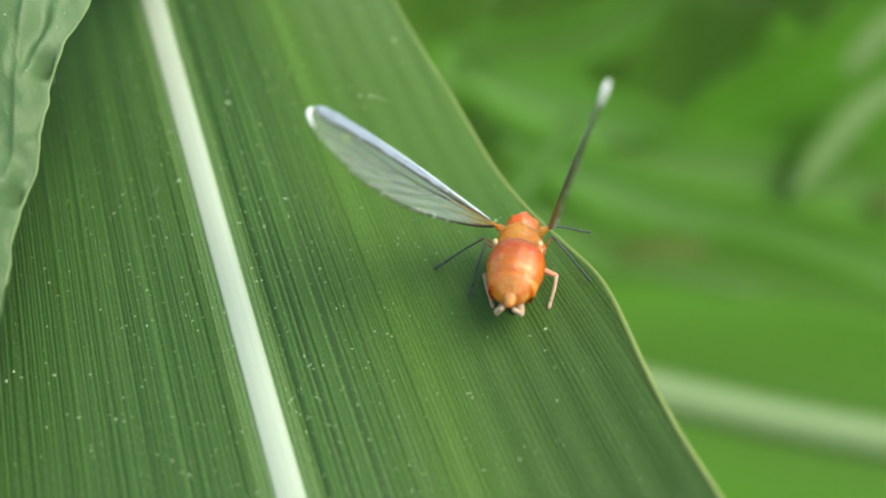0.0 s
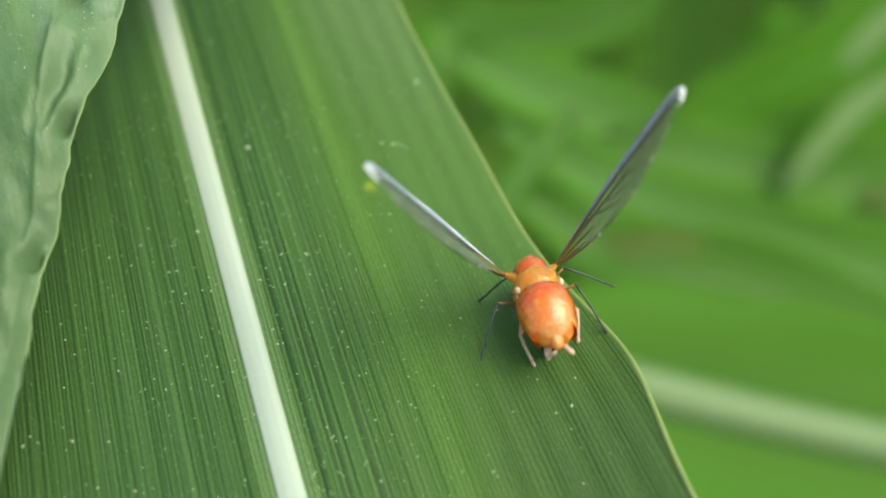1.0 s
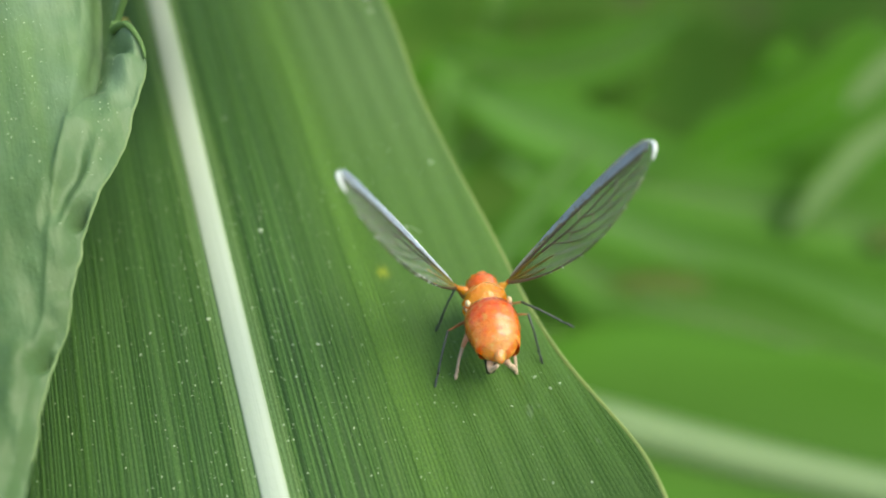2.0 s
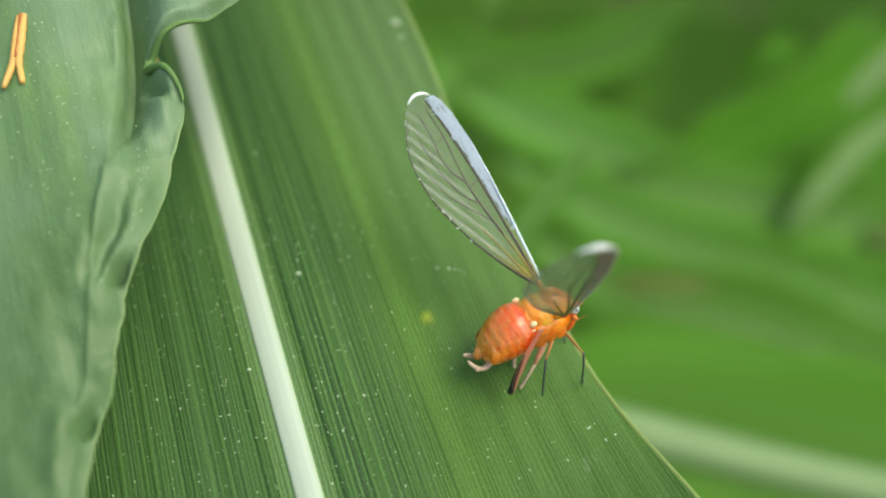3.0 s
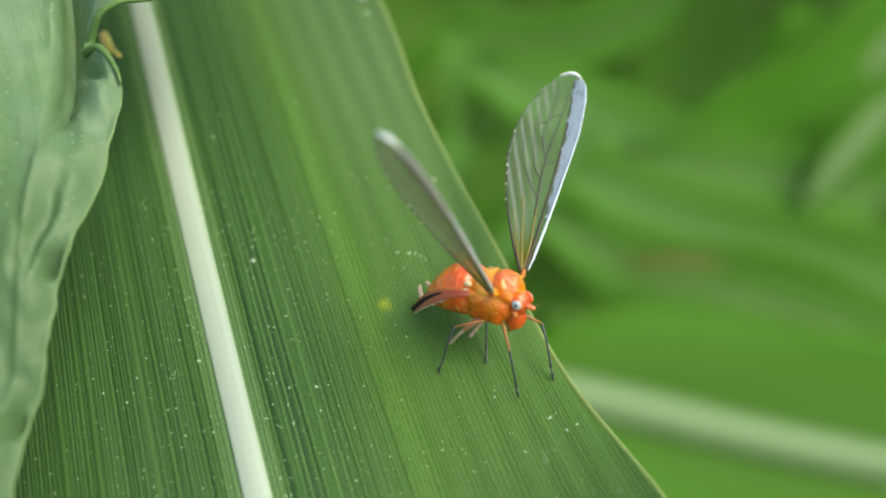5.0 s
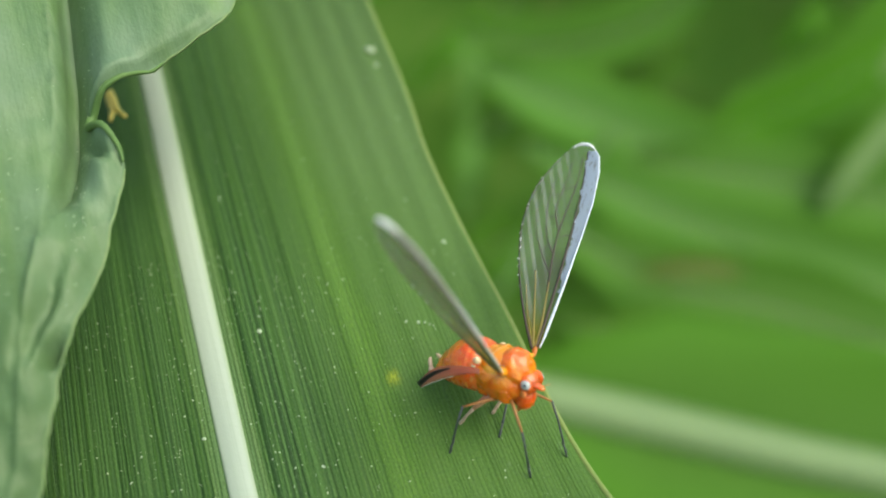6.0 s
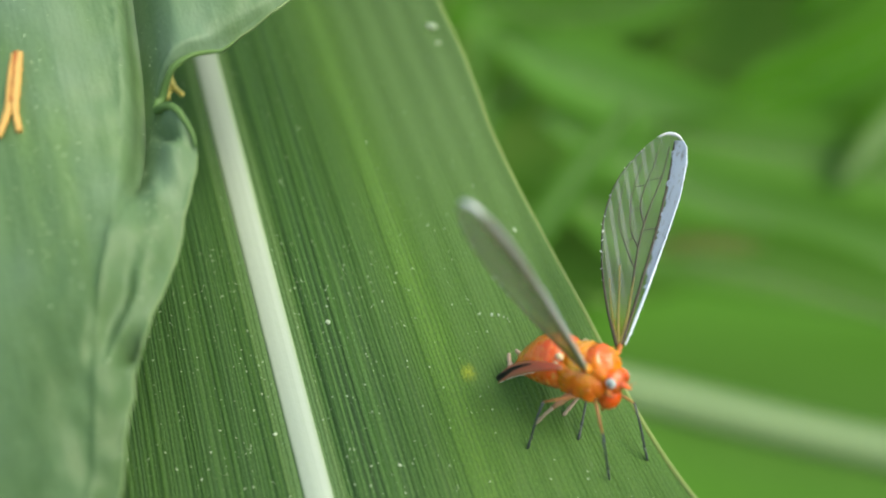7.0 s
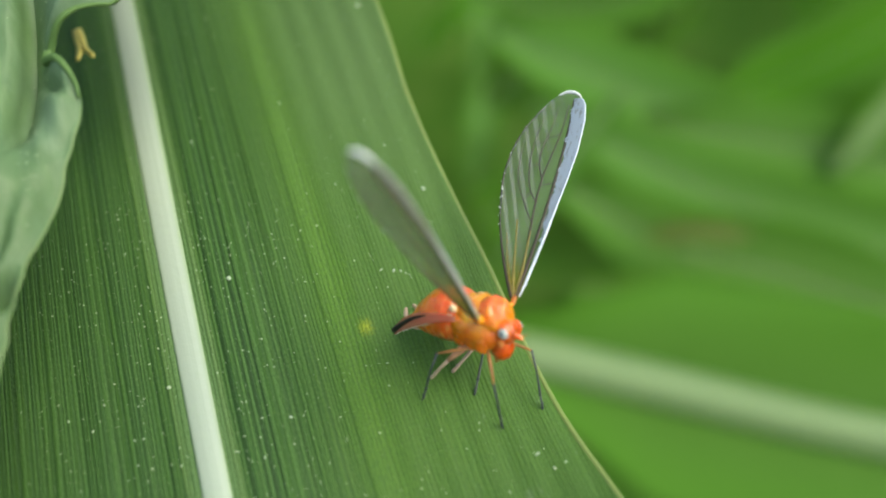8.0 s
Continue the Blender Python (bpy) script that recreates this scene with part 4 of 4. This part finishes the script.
        part("vein", bm, vein if kind == "dark" else M_VEINYELLOW, film, "" if kind == "dark" else "amber vein")
    bm = bmesh.new()
    ball(bm, (0.12, 0.0, 0.0), 0.11, 12, (2.4, 0.9, 0.7))
    part("wing_root", bm, M_LEGORANGE, film, "orange wing root")
    return film


def hind_wing(bug):
    long = 2.95

    def arch(x):
        return 1.5 * (x / long) * (1 - x / long)

    bm = bmesh.new()
    rows = []
    for x in np.linspace(0, long, 26):
        w = 0.3 * math.sin(math.pi * (0.1 + 0.82 * x / long))
        rows.append([(x, arch(x) + w * f, 0.06 * math.sin(f * 3) + 0.02 * noise.noise((x * 4, f * 3, 0))) for f in np.linspace(-1, 1, 10)])
    sheet(bm, rows, 0.02)
    film = part("hind_wing", bm, M_FILMPINK, bug, "short pinkish hind wing with a dark streak")
    for off, r, start, lab in ((0.1, 0.12, 1.1, "black streak"), (-0.08, 0.035, 0.5, "dark streak")):
        bm = bmesh.new()
        tube(bm, [(x, off * (1 - 0.5 * x / long) + arch(x), 0.05) for x in np.linspace(start, long - 0.05, 12)], [r * (0.35 + 0.75 * k / 11) for k in range(12)], 6)
        part("streak", bm, M_BLACK, film, lab)
    bm = bmesh.new()
    tube(bm, [(x, arch(x) - 0.3 * math.sin(math.pi * (0.1 + 0.82 * x / long)), 0.0) for x in np.linspace(1.2, long, 14)], [0.03 * (1 + 0.4 * noise.noise((k * 0.8, 2, 2))) for k in range(14)], 7)
    part("wax_fringe", bm, M_WAX, film, "white waxy fringe")
    return film


# sections of the abdomen along x: centre height, half width, half height
ABDOMEN = [(-2.06, -0.02, 0.32, 0.22), (-1.96, 0.0, 0.54, 0.38), (-1.8, 0.05, 0.7, 0.52), (-1.55, 0.11, 0.86, 0.7), (-1.22, 0.19, 0.98, 0.86), (-0.9, 0.25, 1.05, 0.97), (-0.5, 0.3, 1.08, 1.04), (-0.2, 0.31, 1.06, 1.03), (0.02, 0.28, 0.98, 0.95), (0.2, 0.25, 0.84, 0.8), (0.45, 0.2, 0.55, 0.55)]


def abdomen_at(x):
    """Centre height, half width and half height of the abdomen."""
    return [smooth_interp(x, [(r[0], r[k]) for r in ABDOMEN], 0.2) for k in (1, 2, 3)]


def lumpy(bm, scale, amount):
    for v in bm.verts:
        v.co *= 1 + amount * noise.noise(v.co * scale) + 0.3 * amount * noise.noise(v.co * scale * 3)


def insect():
    bug = empty("planthopper", Matrix.Identity(4), "tiny bright orange planthopper with two long clear raised wings", "insect")
    # abdomen: a core and overlapping rings, the hind ones drawn out into lobes
    bm = bmesh.new()
    prof = []
    for x in np.linspace(-2.04, 0.5, 34):
        zc, w, h = abdomen_at(x)
        prof.append((x, zc, w * 0.97, h * 0.97))
    ovoid(bm, prof, 32)
    core = part("abdomen", bm, M_ABDOMEN, bug, "glossy orange-red ringed abdomen")
    cuts = [0.4, 0.06, -0.26, -0.62, -0.96, -1.27, -1.55, -1.78, -1.95]
    for k, (x0, x1) in enumerate(zip(cuts, cuts[1:])):
        bm = bmesh.new()
        prof = []
        for i in range(9):
            u = i / 8
            x = x0 + (x1 - 0.07 - x0) * u
            zc, w, h = abdomen_at(x)
            swell = 0.992 + (0.012 if k < 3 else 0.022) * u
            prof.append((x, zc, w * swell, h * swell))
        ovoid(bm, prof, 48, k == len(cuts) - 2)
        for v in bm.verts:
            q = v.co / MM
            j = 0.035 * noise.noise(q * 2.2) + 0.018 * noise.noise(q * 9)
            v.co.y *= 1 + j
            v.co.z *= 1 + j
            zc = abdomen_at(q.x)[0]
            a = math.atan2(q.z - zc, abs(q.y))
            back = max(0.0, (x0 - q.x) / (x0 - x1))
            lobe = 0.22 * math.exp(-((a + 0.2) / 0.5) ** 2) if k == 5 else 0.0
            v.co.x += MM * back * (0.05 * noise.noise((math.cos(a) * 2.3, math.sin(a) * 2.3, k * 3.1)) - lobe)
        part("ring", bm, M_ABDOMEN, core, "" if k < 4 else "paler yellow-orange ring")
    for s in (1, -1):
        bm = bmesh.new()
        tube(bm, smooth_path([(-1.65, 0.22 * s, -0.36), (-1.98, 0.36 * s, -0.48), (-2.3, 0.42 * s, -0.38), (-2.52, 0.34 * s, -0.12), (-2.62, 0.2 * s, 0.1)], 14), [0.17, 0.16, 0.15, 0.13, 0.12, 0.11, 0.1, 0.1, 0.1, 0.09, 0.09, 0.09, 0.08, 0.05], 9)
        ball(bm, (-2.4, 0.44 * s, -0.3), 0.12, 10, (1.2, 0.9, 1.0))
        part("clasper", bm, M_PINKPALE, bug, "pinkish white tail clasper")
    bm = bmesh.new()
    tube(bm, [(-1.78, 0, 0.08), (-2.0, 0, 0.03), (-2.18, 0, -0.08), (-2.26, 0, -0.18)], [0.3, 0.27, 0.2, 0.1], 12)
    part("tail_tube", bm, M_ABDOMENREAR, bug, "orange tail tube")
    # thorax
    bm = bmesh.new()
    ovoid(bm, [(-0.2, 0.1, 0.6, 0.6), (0.1, 0.1, 0.84, 0.82), (0.5, 0.1, 0.9, 0.88), (1.05, 0.1, 0.86, 0.86), (1.5, 0.05, 0.7, 0.76), (1.8, -0.05, 0.45, 0.55)], 28)
    part("thorax", bm, M_THORAX, bug, "shiny orange thorax")
    bm = bmesh.new()
    ball(bm, (0.66, 0, 0.5), 1.0, 44, (0.8, 0.86, 0.76))
    lumpy(bm, 3600, 0.055)
    part("back_shield", bm, M_SHIELD, bug, "rounded yellow-orange back shield")
    bm = bmesh.new()
    ball(bm, (1.32, 0, 0.5), 1.0, 44, (0.74, 0.7, 0.78))
    lumpy(bm, 3600, 0.055)
    part("collar", bm, M_THORAX, bug, "glossy red-orange collar behind the head")
    for x0, wide, tall, low, r in ((0.8, 0.84, 0.74, 0.52, 0.022), (0.22, 0.72, 0.62, 0.48, 0.035)):
        bm = bmesh.new()
        pts = []
        for a in np.linspace(-1.3, 1.3, 40):
            w = 1.015 + 0.015 * noise.noise((a * 3, x0, 1))
            pts.append((x0 + 0.1 * math.cos(a * 4.5) * math.cos(a), wide * w * math.sin(a), low + tall * w * math.cos(a) + 0.01))
        tube(bm, pts, [r * (1 + 0.5 * noise.noise((k * 0.4, x0, 5))) for k in range(40)], 6)
        part("ridge", bm, M_RIDGE, bug, "pale yellow ridge across the back")
    for s in (1, -1):
        bm = bmesh.new()
        ball(bm, (0.2, 0.84 * s, 0.86), 0.13, 12, (1.2, 0.8, 1.0))
        ball(bm, (0.1, 0.92 * s, 0.62), 0.06, 12, (1.6, 0.6, 0.9))
        part("side_knob", bm, M_CREAM, bug, "cream knob below the wing")
        bm = bmesh.new()
        tube(bm, [(1.2, 0.6 * s, 0.6), (1.34, 0.82 * s, 0.64), (1.42, 0.98 * s, 0.68), (1.46, 1.1 * s, 0.71)], [0.24, 0.16, 0.1, 0.07], 10)
        lumpy(bm, 4000, 0.03)
        part("wing_joint", bm, M_SHIELD, bug)
        bm = bmesh.new()
        ball(bm, (0.5, 0.66 * s, 0.3), 1.0, 36, (0.62, 0.3, 0.36))
        lumpy(bm, 4200, 0.08)
        part("flank", bm, M_THORAX, bug, "glossy orange flank below the wing")
        bm = bmesh.new()
        for k in range(3):
            ball(bm, (0.3 + 0.42 * k, 0.42 * s, -0.3), 0.42, 28, (1.0, 0.85, 1.0))
        lumpy(bm, 4200, 0.07)
        part("side_plate", bm, M_THORAX, bug)
    # head
    bm = bmesh.new()
    ball(bm, (1.82, 0, 0.02), 1.0, 24, (0.46, 0.48, 0.5))
    ball(bm, (1.68, 0, -0.5), 1.0, 22, (0.47, 0.42, 0.62))
    ball(bm, (1.5, 0, -0.32), 1.0, 22, (0.5, 0.5, 0.5))
    ovoid(bm, [(1.95, 0.04, 0.34, 0.26), (2.18, 0.0, 0.22, 0.17), (2.34, -0.04, 0.14, 0.11), (2.48, -0.08, 0.1, 0.08), (2.58, -0.1, 0.04, 0.03)], 16)
    lumpy(bm, 2200, 0.015)
    head = part("head", bm, M_HEAD, bug, "orange-red head with a short snout")
    bm = bmesh.new()
    tube(bm, [(1.55, 0, -0.98), (1.46, 0, -1.14), (1.4, 0, -1.26)], [0.17, 0.1, 0.04], 9)
    part("beak", bm, M_LEGORANGE, head, "short orange beak")
    for s in (1, -1):
        bm = bmesh.new()
        ball(bm, (2.0, 0.36 * s, 0.1), 0.31, 18, (0.95, 0.5, 1.0))
        part("eye_ring", bm, M_HEAD, head)
        bm = bmesh.new()
        ball(bm, (2.06, 0.42 * s, 0.12), 0.205, 18, (1, 0.72, 1))
        part("eye", bm, M_EYEWHITE, head, "white bulging eye")
        bm = bmesh.new()
        ball(bm, (2.1, 0.55 * s, 0.14), 0.062, 12, (1, 0.45, 1))
        part("pupil", bm, M_EYEDARK, head, "dark spot of the eye")
        bm = bmesh.new()
        ball(bm, (1.96, 0.44 * s, -0.24), 0.13, 12)
        ball(bm, (2.02, 0.52 * s, -0.3), 0.08, 10)
        tube(bm, [(2.04, 0.54 * s, -0.3), (2.2, 0.62 * s, -0.28), (2.4, 0.7 * s, -0.2)], [0.03, 0.012, 0.006], 6)
        part("feeler", bm, M_LEGORANGE, head, "short orange feeler")
    return bug, head


BUG, HEAD = insect()
# the right wing takes the darker film, its unlit side put into the colour
WINGS = {1: forewing(BUG, -1, M_FILM, M_COSTA, M_WAXBLUE, M_VEIN), -1: forewing(BUG, 1, M_FILMSHADE, M_LINING, M_WAXGREY, M_VEINBROWN)}
HINDWINGS = {1: hind_wing(BUG), -1: hind_wing(BUG)}


def leg(bug, key):
    f, tb = SPAN[key[1]]
    pale = key[1] == "H"
    bm = bmesh.new()
    ball(bm, (0, 0, 0), 0.12, 10)
    tube(bm, [(0, 0, 0), (f * 0.3, 0, 0.03), (f * 0.7, 0, 0.02), (f, 0, 0)], [v * (1.7 if pale else 0.8) for v in (0.08, 0.085, 0.065, 0.045)], 9)
    femur = part("femur", bm, M_PINK if pale else M_LEGOLIVE, bug)
    bm = bmesh.new()
    r = 1.5 if pale else 1.0
    tube(bm, [(-0.03, 0, 0), (tb * 0.35, 0, 0.04), (tb * 0.7, 0, 0.02), (tb * 0.76, 0, 0.0)], [0.05 * r, 0.042 * r, 0.045 * r, 0.06 * r], 8)
    tube(bm, [(tb * 0.75, 0, 0), (tb * 0.86, 0, 0.02), (tb * 0.88, 0, 0.02), (tb * 0.97, 0, -0.0), (tb, 0.02, 0.03)], [0.045 * r, 0.04 * r, 0.055 * r, 0.045 * r, 0.03 * r], 8)
    tibia = part("shin", bm, M_PINKPALE if pale else M_LEGDARK, femur, "pale lower leg" if pale else "thin dark lower leg")
    return femur, tibia


LEGS = {key: leg(BUG, key) for key in HIPS}

# seconds; place on the leaf in mm (x, y, height); heading, pitch, roll; left wing (sweep, lift, twist); right wing
BUG_ROWS = [
    (0.0, 10.50, 4.85, 1.63, 56.9, -14.9, -9.4, 127.0, 48.5, 6.7, 150.0, 59.5, 4.0),
    (0.5, 10.92, 5.32, 1.62, 81.3, -20.3, -3.9, 121.7, 50.8, 6.6, 140.0, 60.4, 10.8),
    (1.0, 10.91, 6.16, 1.61, 80.8, -19.9, -3.6, 123.6, 54.6, 8.8, 129.9, 61.3, 17.6),
    (1.5, 10.18, 8.17, 1.63, 88.7, -18.3, 1.2, 127.4, 56.5, 4.0, 130.2, 57.0, 17.0),
    (2.0, 9.78, 10.47, 1.64, 80.6, -17.4, 2.9, 124.0, 53.4, -0.7, 130.1, 57.9, 5.2),
    (2.3, 9.78, 11.2, 1.64, 72, -13, 0, 112, 55.5, 3, 117, 61, 11),
    (2.8, 9.83, 12.2, 1.64, 27, 4, -16, 103, 53, 5, 101, 55, 15),
    (3.3, 9.89, 12.82, 1.64, -19.0, 20.4, -29.0, 101.2, 52.5, 10.3, 85.3, 50.1, 15.7),
    (3.5, 9.85, 13.14, 1.64, -30.3, 19.6, -26.8, 97.5, 47.2, 3.3, 87.6, 52.7, 16.8),
    (4.0, 9.88, 13.15, 1.66, -39.8, 22.1, -27.5, 99.8, 48.0, 13.8, 84.3, 49.6, 15.6),
    (4.5, 9.97, 13.23, 1.68, -45.3, 21.6, -28.7, 98.4, 47.5, 15.0, 84.7, 49.9, 16.9),
    (6.0, 10.01, 13.37, 1.67, -49.8, 24.7, -32.3, 101.9, 48.3, 8.5, 85.3, 49.4, 13.9),
    (6.5, 9.98, 13.32, 1.66, -50.5, 24.5, -31.8, 103.4, 48.2, 11.2, 82.2, 48.3, 11.9),
    (7.0, 9.98, 13.41, 1.65, -51.5, 28.6, -33.0, 102.4, 48.9, 11.2, 86.6, 49.7, 11.9),
    (7.5, 10.09, 13.27, 1.69, -50.5, 25.9, -33.4, 103.5, 48.3, 15.0, 80.7, 48.0, 13.0),
    (8.0, 10.10, 13.31, 1.68, -48.7, 24.8, -33.9, 102.2, 46.8, 7.8, 81.5, 48.8, 8.5),
]
# where each foot stands in the insect's own space: seconds, then mm ahead, to its left, up
FEET = {
    "LF": [(0, 0.56, 3.53, -0.95), (0.5, 2.04, 2.07, -0.80), (1.5, 2.16, 2.11, -1.02), (2, 1.42, 1.87, -1.34), (3.5, 2.14, 0.31, -2.62), (4, 2.85, 0.41, -3.08), (4.5, 2.90, 0.70, -2.95), (6, 2.85, 1.20, -2.93), (8, 2.69, 1.16, -2.90)],
    "LM": [(0, -0.60, 1.93, -1.52), (0.5, -0.24, 2.38, -1.63), (1, -0.51, 2.62, -1.70), (1.5, -0.58, 2.31, -1.93), (2, -1.12, 2.32, -2.16), (3.5, 0.33, -0.09, -2.10), (4.5, 0.44, -0.35, -2.41), (6, 0.49, 0.06, -2.37), (8, 0.48, -0.09, -2.52)],
    "LH": [(0, -0.83, 0.97, -1.74), (0.5, -1.20, 0.85, -2.09), (1, -1.18, 0.72, -2.06), (1.5, -0.86, 1.29, -2.00), (2, -0.98, 1.49, -2.08), (3.5, -0.79, -0.30, -1.76), (4, -1.16, -0.24, -1.58), (4.5, -0.82, 0.02, -1.64), (6, -0.17, 0.52, -1.72), (8, -0.59, -0.06, -1.90)],
    "RF": [(0, 2.93, -2.47, -0.60), (0.5, 1.26, -2.87, -0.71), (1, 1.12, -3.32, -0.77), (1.5, -0.09, -3.61, -0.93), (2, -0.01, -3.64, -0.81), (3.5, 2.35, -0.10, -2.91), (4, 2.97, -0.12, -3.42), (4.5, 2.07, -0.65, -3.31), (6, 2.09, -0.25, -3.44), (8, 1.85, -0.27, -3.40)],
    "RM": [(0, 0.71, -2.52, -1.91), (0.5, 0.39, -2.14, -1.70), (1, -0.41, -2.37, -1.98), (1.5, -0.60, -2.17, -1.84), (2, -0.58, -2.28, -1.76), (3.5, -0.18, -0.76, -2.24), (4, -0.20, -1.52, -2.69), (4.5, -0.91, -1.69, -2.54), (6, -0.68, -1.57, -2.76), (8, -0.91, -1.43, -2.64)],
    "RH": [(0, -0.65, -1.09, -2.03), (0.5, -0.80, -1.20, -2.08), (1, -0.56, -1.17, -1.96), (1.5, -1.34, -0.72, -2.12), (2, -0.95, -1.08, -1.94), (3.5, -1.14, -0.61, -1.77), (4, -1.09, -0.77, -1.89), (4.5, -1.17, -0.52, -1.78), (6, -0.96, -0.63, -2.01), (8, -1.13, -0.91, -2.17)],
}


def bug_pose(r):
    head, pitch, roll = (radians(a) for a in r[4:7])
    turn = Matrix.Rotation(head, 4, "Z") @ Matrix.Rotation(-pitch, 4, "Y") @ Matrix.Rotation(roll, 4, "X")
    return LEAF @ Matrix.Translation(Vector(r[1:4]) * MM) @ turn


def wing_pose(sweep, lift, twist, side):
    az, el, tw = radians(sweep), radians(lift), radians(twist)
    d = Vector((math.cos(el) * math.cos(az), side * math.cos(el) * math.sin(az), math.sin(el)))
    b = Vector((-1, 0, 0))
    b = (b - b.dot(d) * d).normalized()
    chord = math.cos(tw) * b + math.sin(tw) * d.cross(b) * side
    y = -chord
    m = Matrix((d, y, d.cross(y))).transposed().to_4x4()
    return Matrix.Translation(Vector((WING_BASE[0], side * WING_BASE[1], WING_BASE[2])) * MM) @ m


def leg_poses(key, foot):
    """Femur pose in the insect's space and shin pose in the femur's, so that the foot stands at foot (mm)."""
    hip, foot = Vector(HIPS[key]), Vector(foot)
    f, tb = SPAN[key[1]]
    to = foot - hip
    d = min(max(to.length, abs(f - tb) + 0.05), f + tb - 0.02)
    to.normalize()
    out = Vector((0, 1 if key[0] == "L" else -1, 0)) * (0.5 if key[1] == "H" else 0.35) + Vector((0, 0, 0.3 if key[1] == "H" else 1)) + Vector((0.1, 0, 0))
    out = (out - out.dot(to) * to).normalized()
    along = (f * f + d * d - tb * tb) / (2 * d)
    high = math.sqrt(max(f * f - along * along, 0.0))
    knee = hip + to * along + out * high
    foot = hip + to * d

    def frame_of(a, b):
        x = (b - a).normalized()
        y = (out.cross(to)).normalized()
        y = (y - y.dot(x) * x).normalized()
        return Matrix.Translation(a * MM) @ Matrix((x, y, x.cross(y))).transposed().to_4x4()

    fem, shin = frame_of(hip, knee), frame_of(knee, foot)
    return fem, fem.inverted() @ shin


def planted(t, foot):
    """The foot, in the insect's space, set down on the leaf under it."""
    times = [r[0] for r in BUG_ROWS]
    row = [t] + [float(np.interp(t, times, [r[k] for r in BUG_ROWS])) for k in range(1, 13)]
    m = LEAF.inverted() @ bug_pose(row)
    p = m @ (Vector(foot) * MM) / MM
    if p.x < smooth_interp(p.y, EDGE, 1.6):
        p.z = leaf_z(p.x, p.y) + 0.03
    return m.inverted() @ (p * MM) / MM


def motions():
    walk(BUG, [(r[0], bug_pose(r)) for r in BUG_ROWS])
    neck = Vector((1.5, 0.0, 0.0)) * MM
    lift = Matrix.Translation((0, 0, 0.07 * MM))
    walk(HEAD, [(t, lift @ Matrix.Translation(neck) @ Matrix.Rotation(radians(b), 4, "Y") @ Matrix.Translation(-neck)) for t, b in ((0.0, 14), (2.3, 12), (3.3, 0), (8.0, 0))])
    for side, k in ((1, 7), (-1, 10)):
        walk(WINGS[side], [(r[0], wing_pose(*r[k : k + 3], side)) for r in BUG_ROWS])
    for side in (1, -1):
        base = Vector((0.4, 0.97 * side, 0.55))
        rows = []
        for t, way, roll in ((0.0, (-0.45, -0.3, -0.8), 80), (2.2, (-0.45, -0.3, -0.8), 80), (2.8, (-0.6, 0.05, -0.75), 70), (3.3, (-0.74, 0.06, -0.66), 60), (3.6, (-0.8, 0.05, -0.6), 60), (4.0, (-0.88, 0.02, -0.47), 60), (4.5, (-0.91, 0.03, -0.41), 60), (6.0, (-0.91, 0.1, -0.4), 60), (8.0, (-0.93, 0.09, -0.36), 60)):
            d = Vector((way[0], way[1] * side, way[2])).normalized()
            up = Vector((0, side * math.cos(radians(roll)), 1))
            up = (up - up.dot(d) * d).normalized()
            rows.append((t, Matrix.Translation(base * MM) @ Matrix((d, up, d.cross(up))).transposed().to_4x4()))
        walk(HINDWINGS[side], rows)
    for key, table in FEET.items():
        rows = []
        for t in [k * 0.2 for k in range(12)] + [2.5, 2.8, 3.05, 3.3, 3.5, 4.0, 4.5, 5.2, 6.0, 6.5, 7.0, 7.5, 8.0]:
            foot = [interp(t, [(r[0], r[k]) for r in table]) for k in (1, 2, 3)]
            rows.append((t, leg_poses(key, planted(t, foot))))
        walk(LEGS[key][0], [(t, p[0]) for t, p in rows])
        walk(LEGS[key][1], [(t, p[1]) for t, p in rows])


motions()
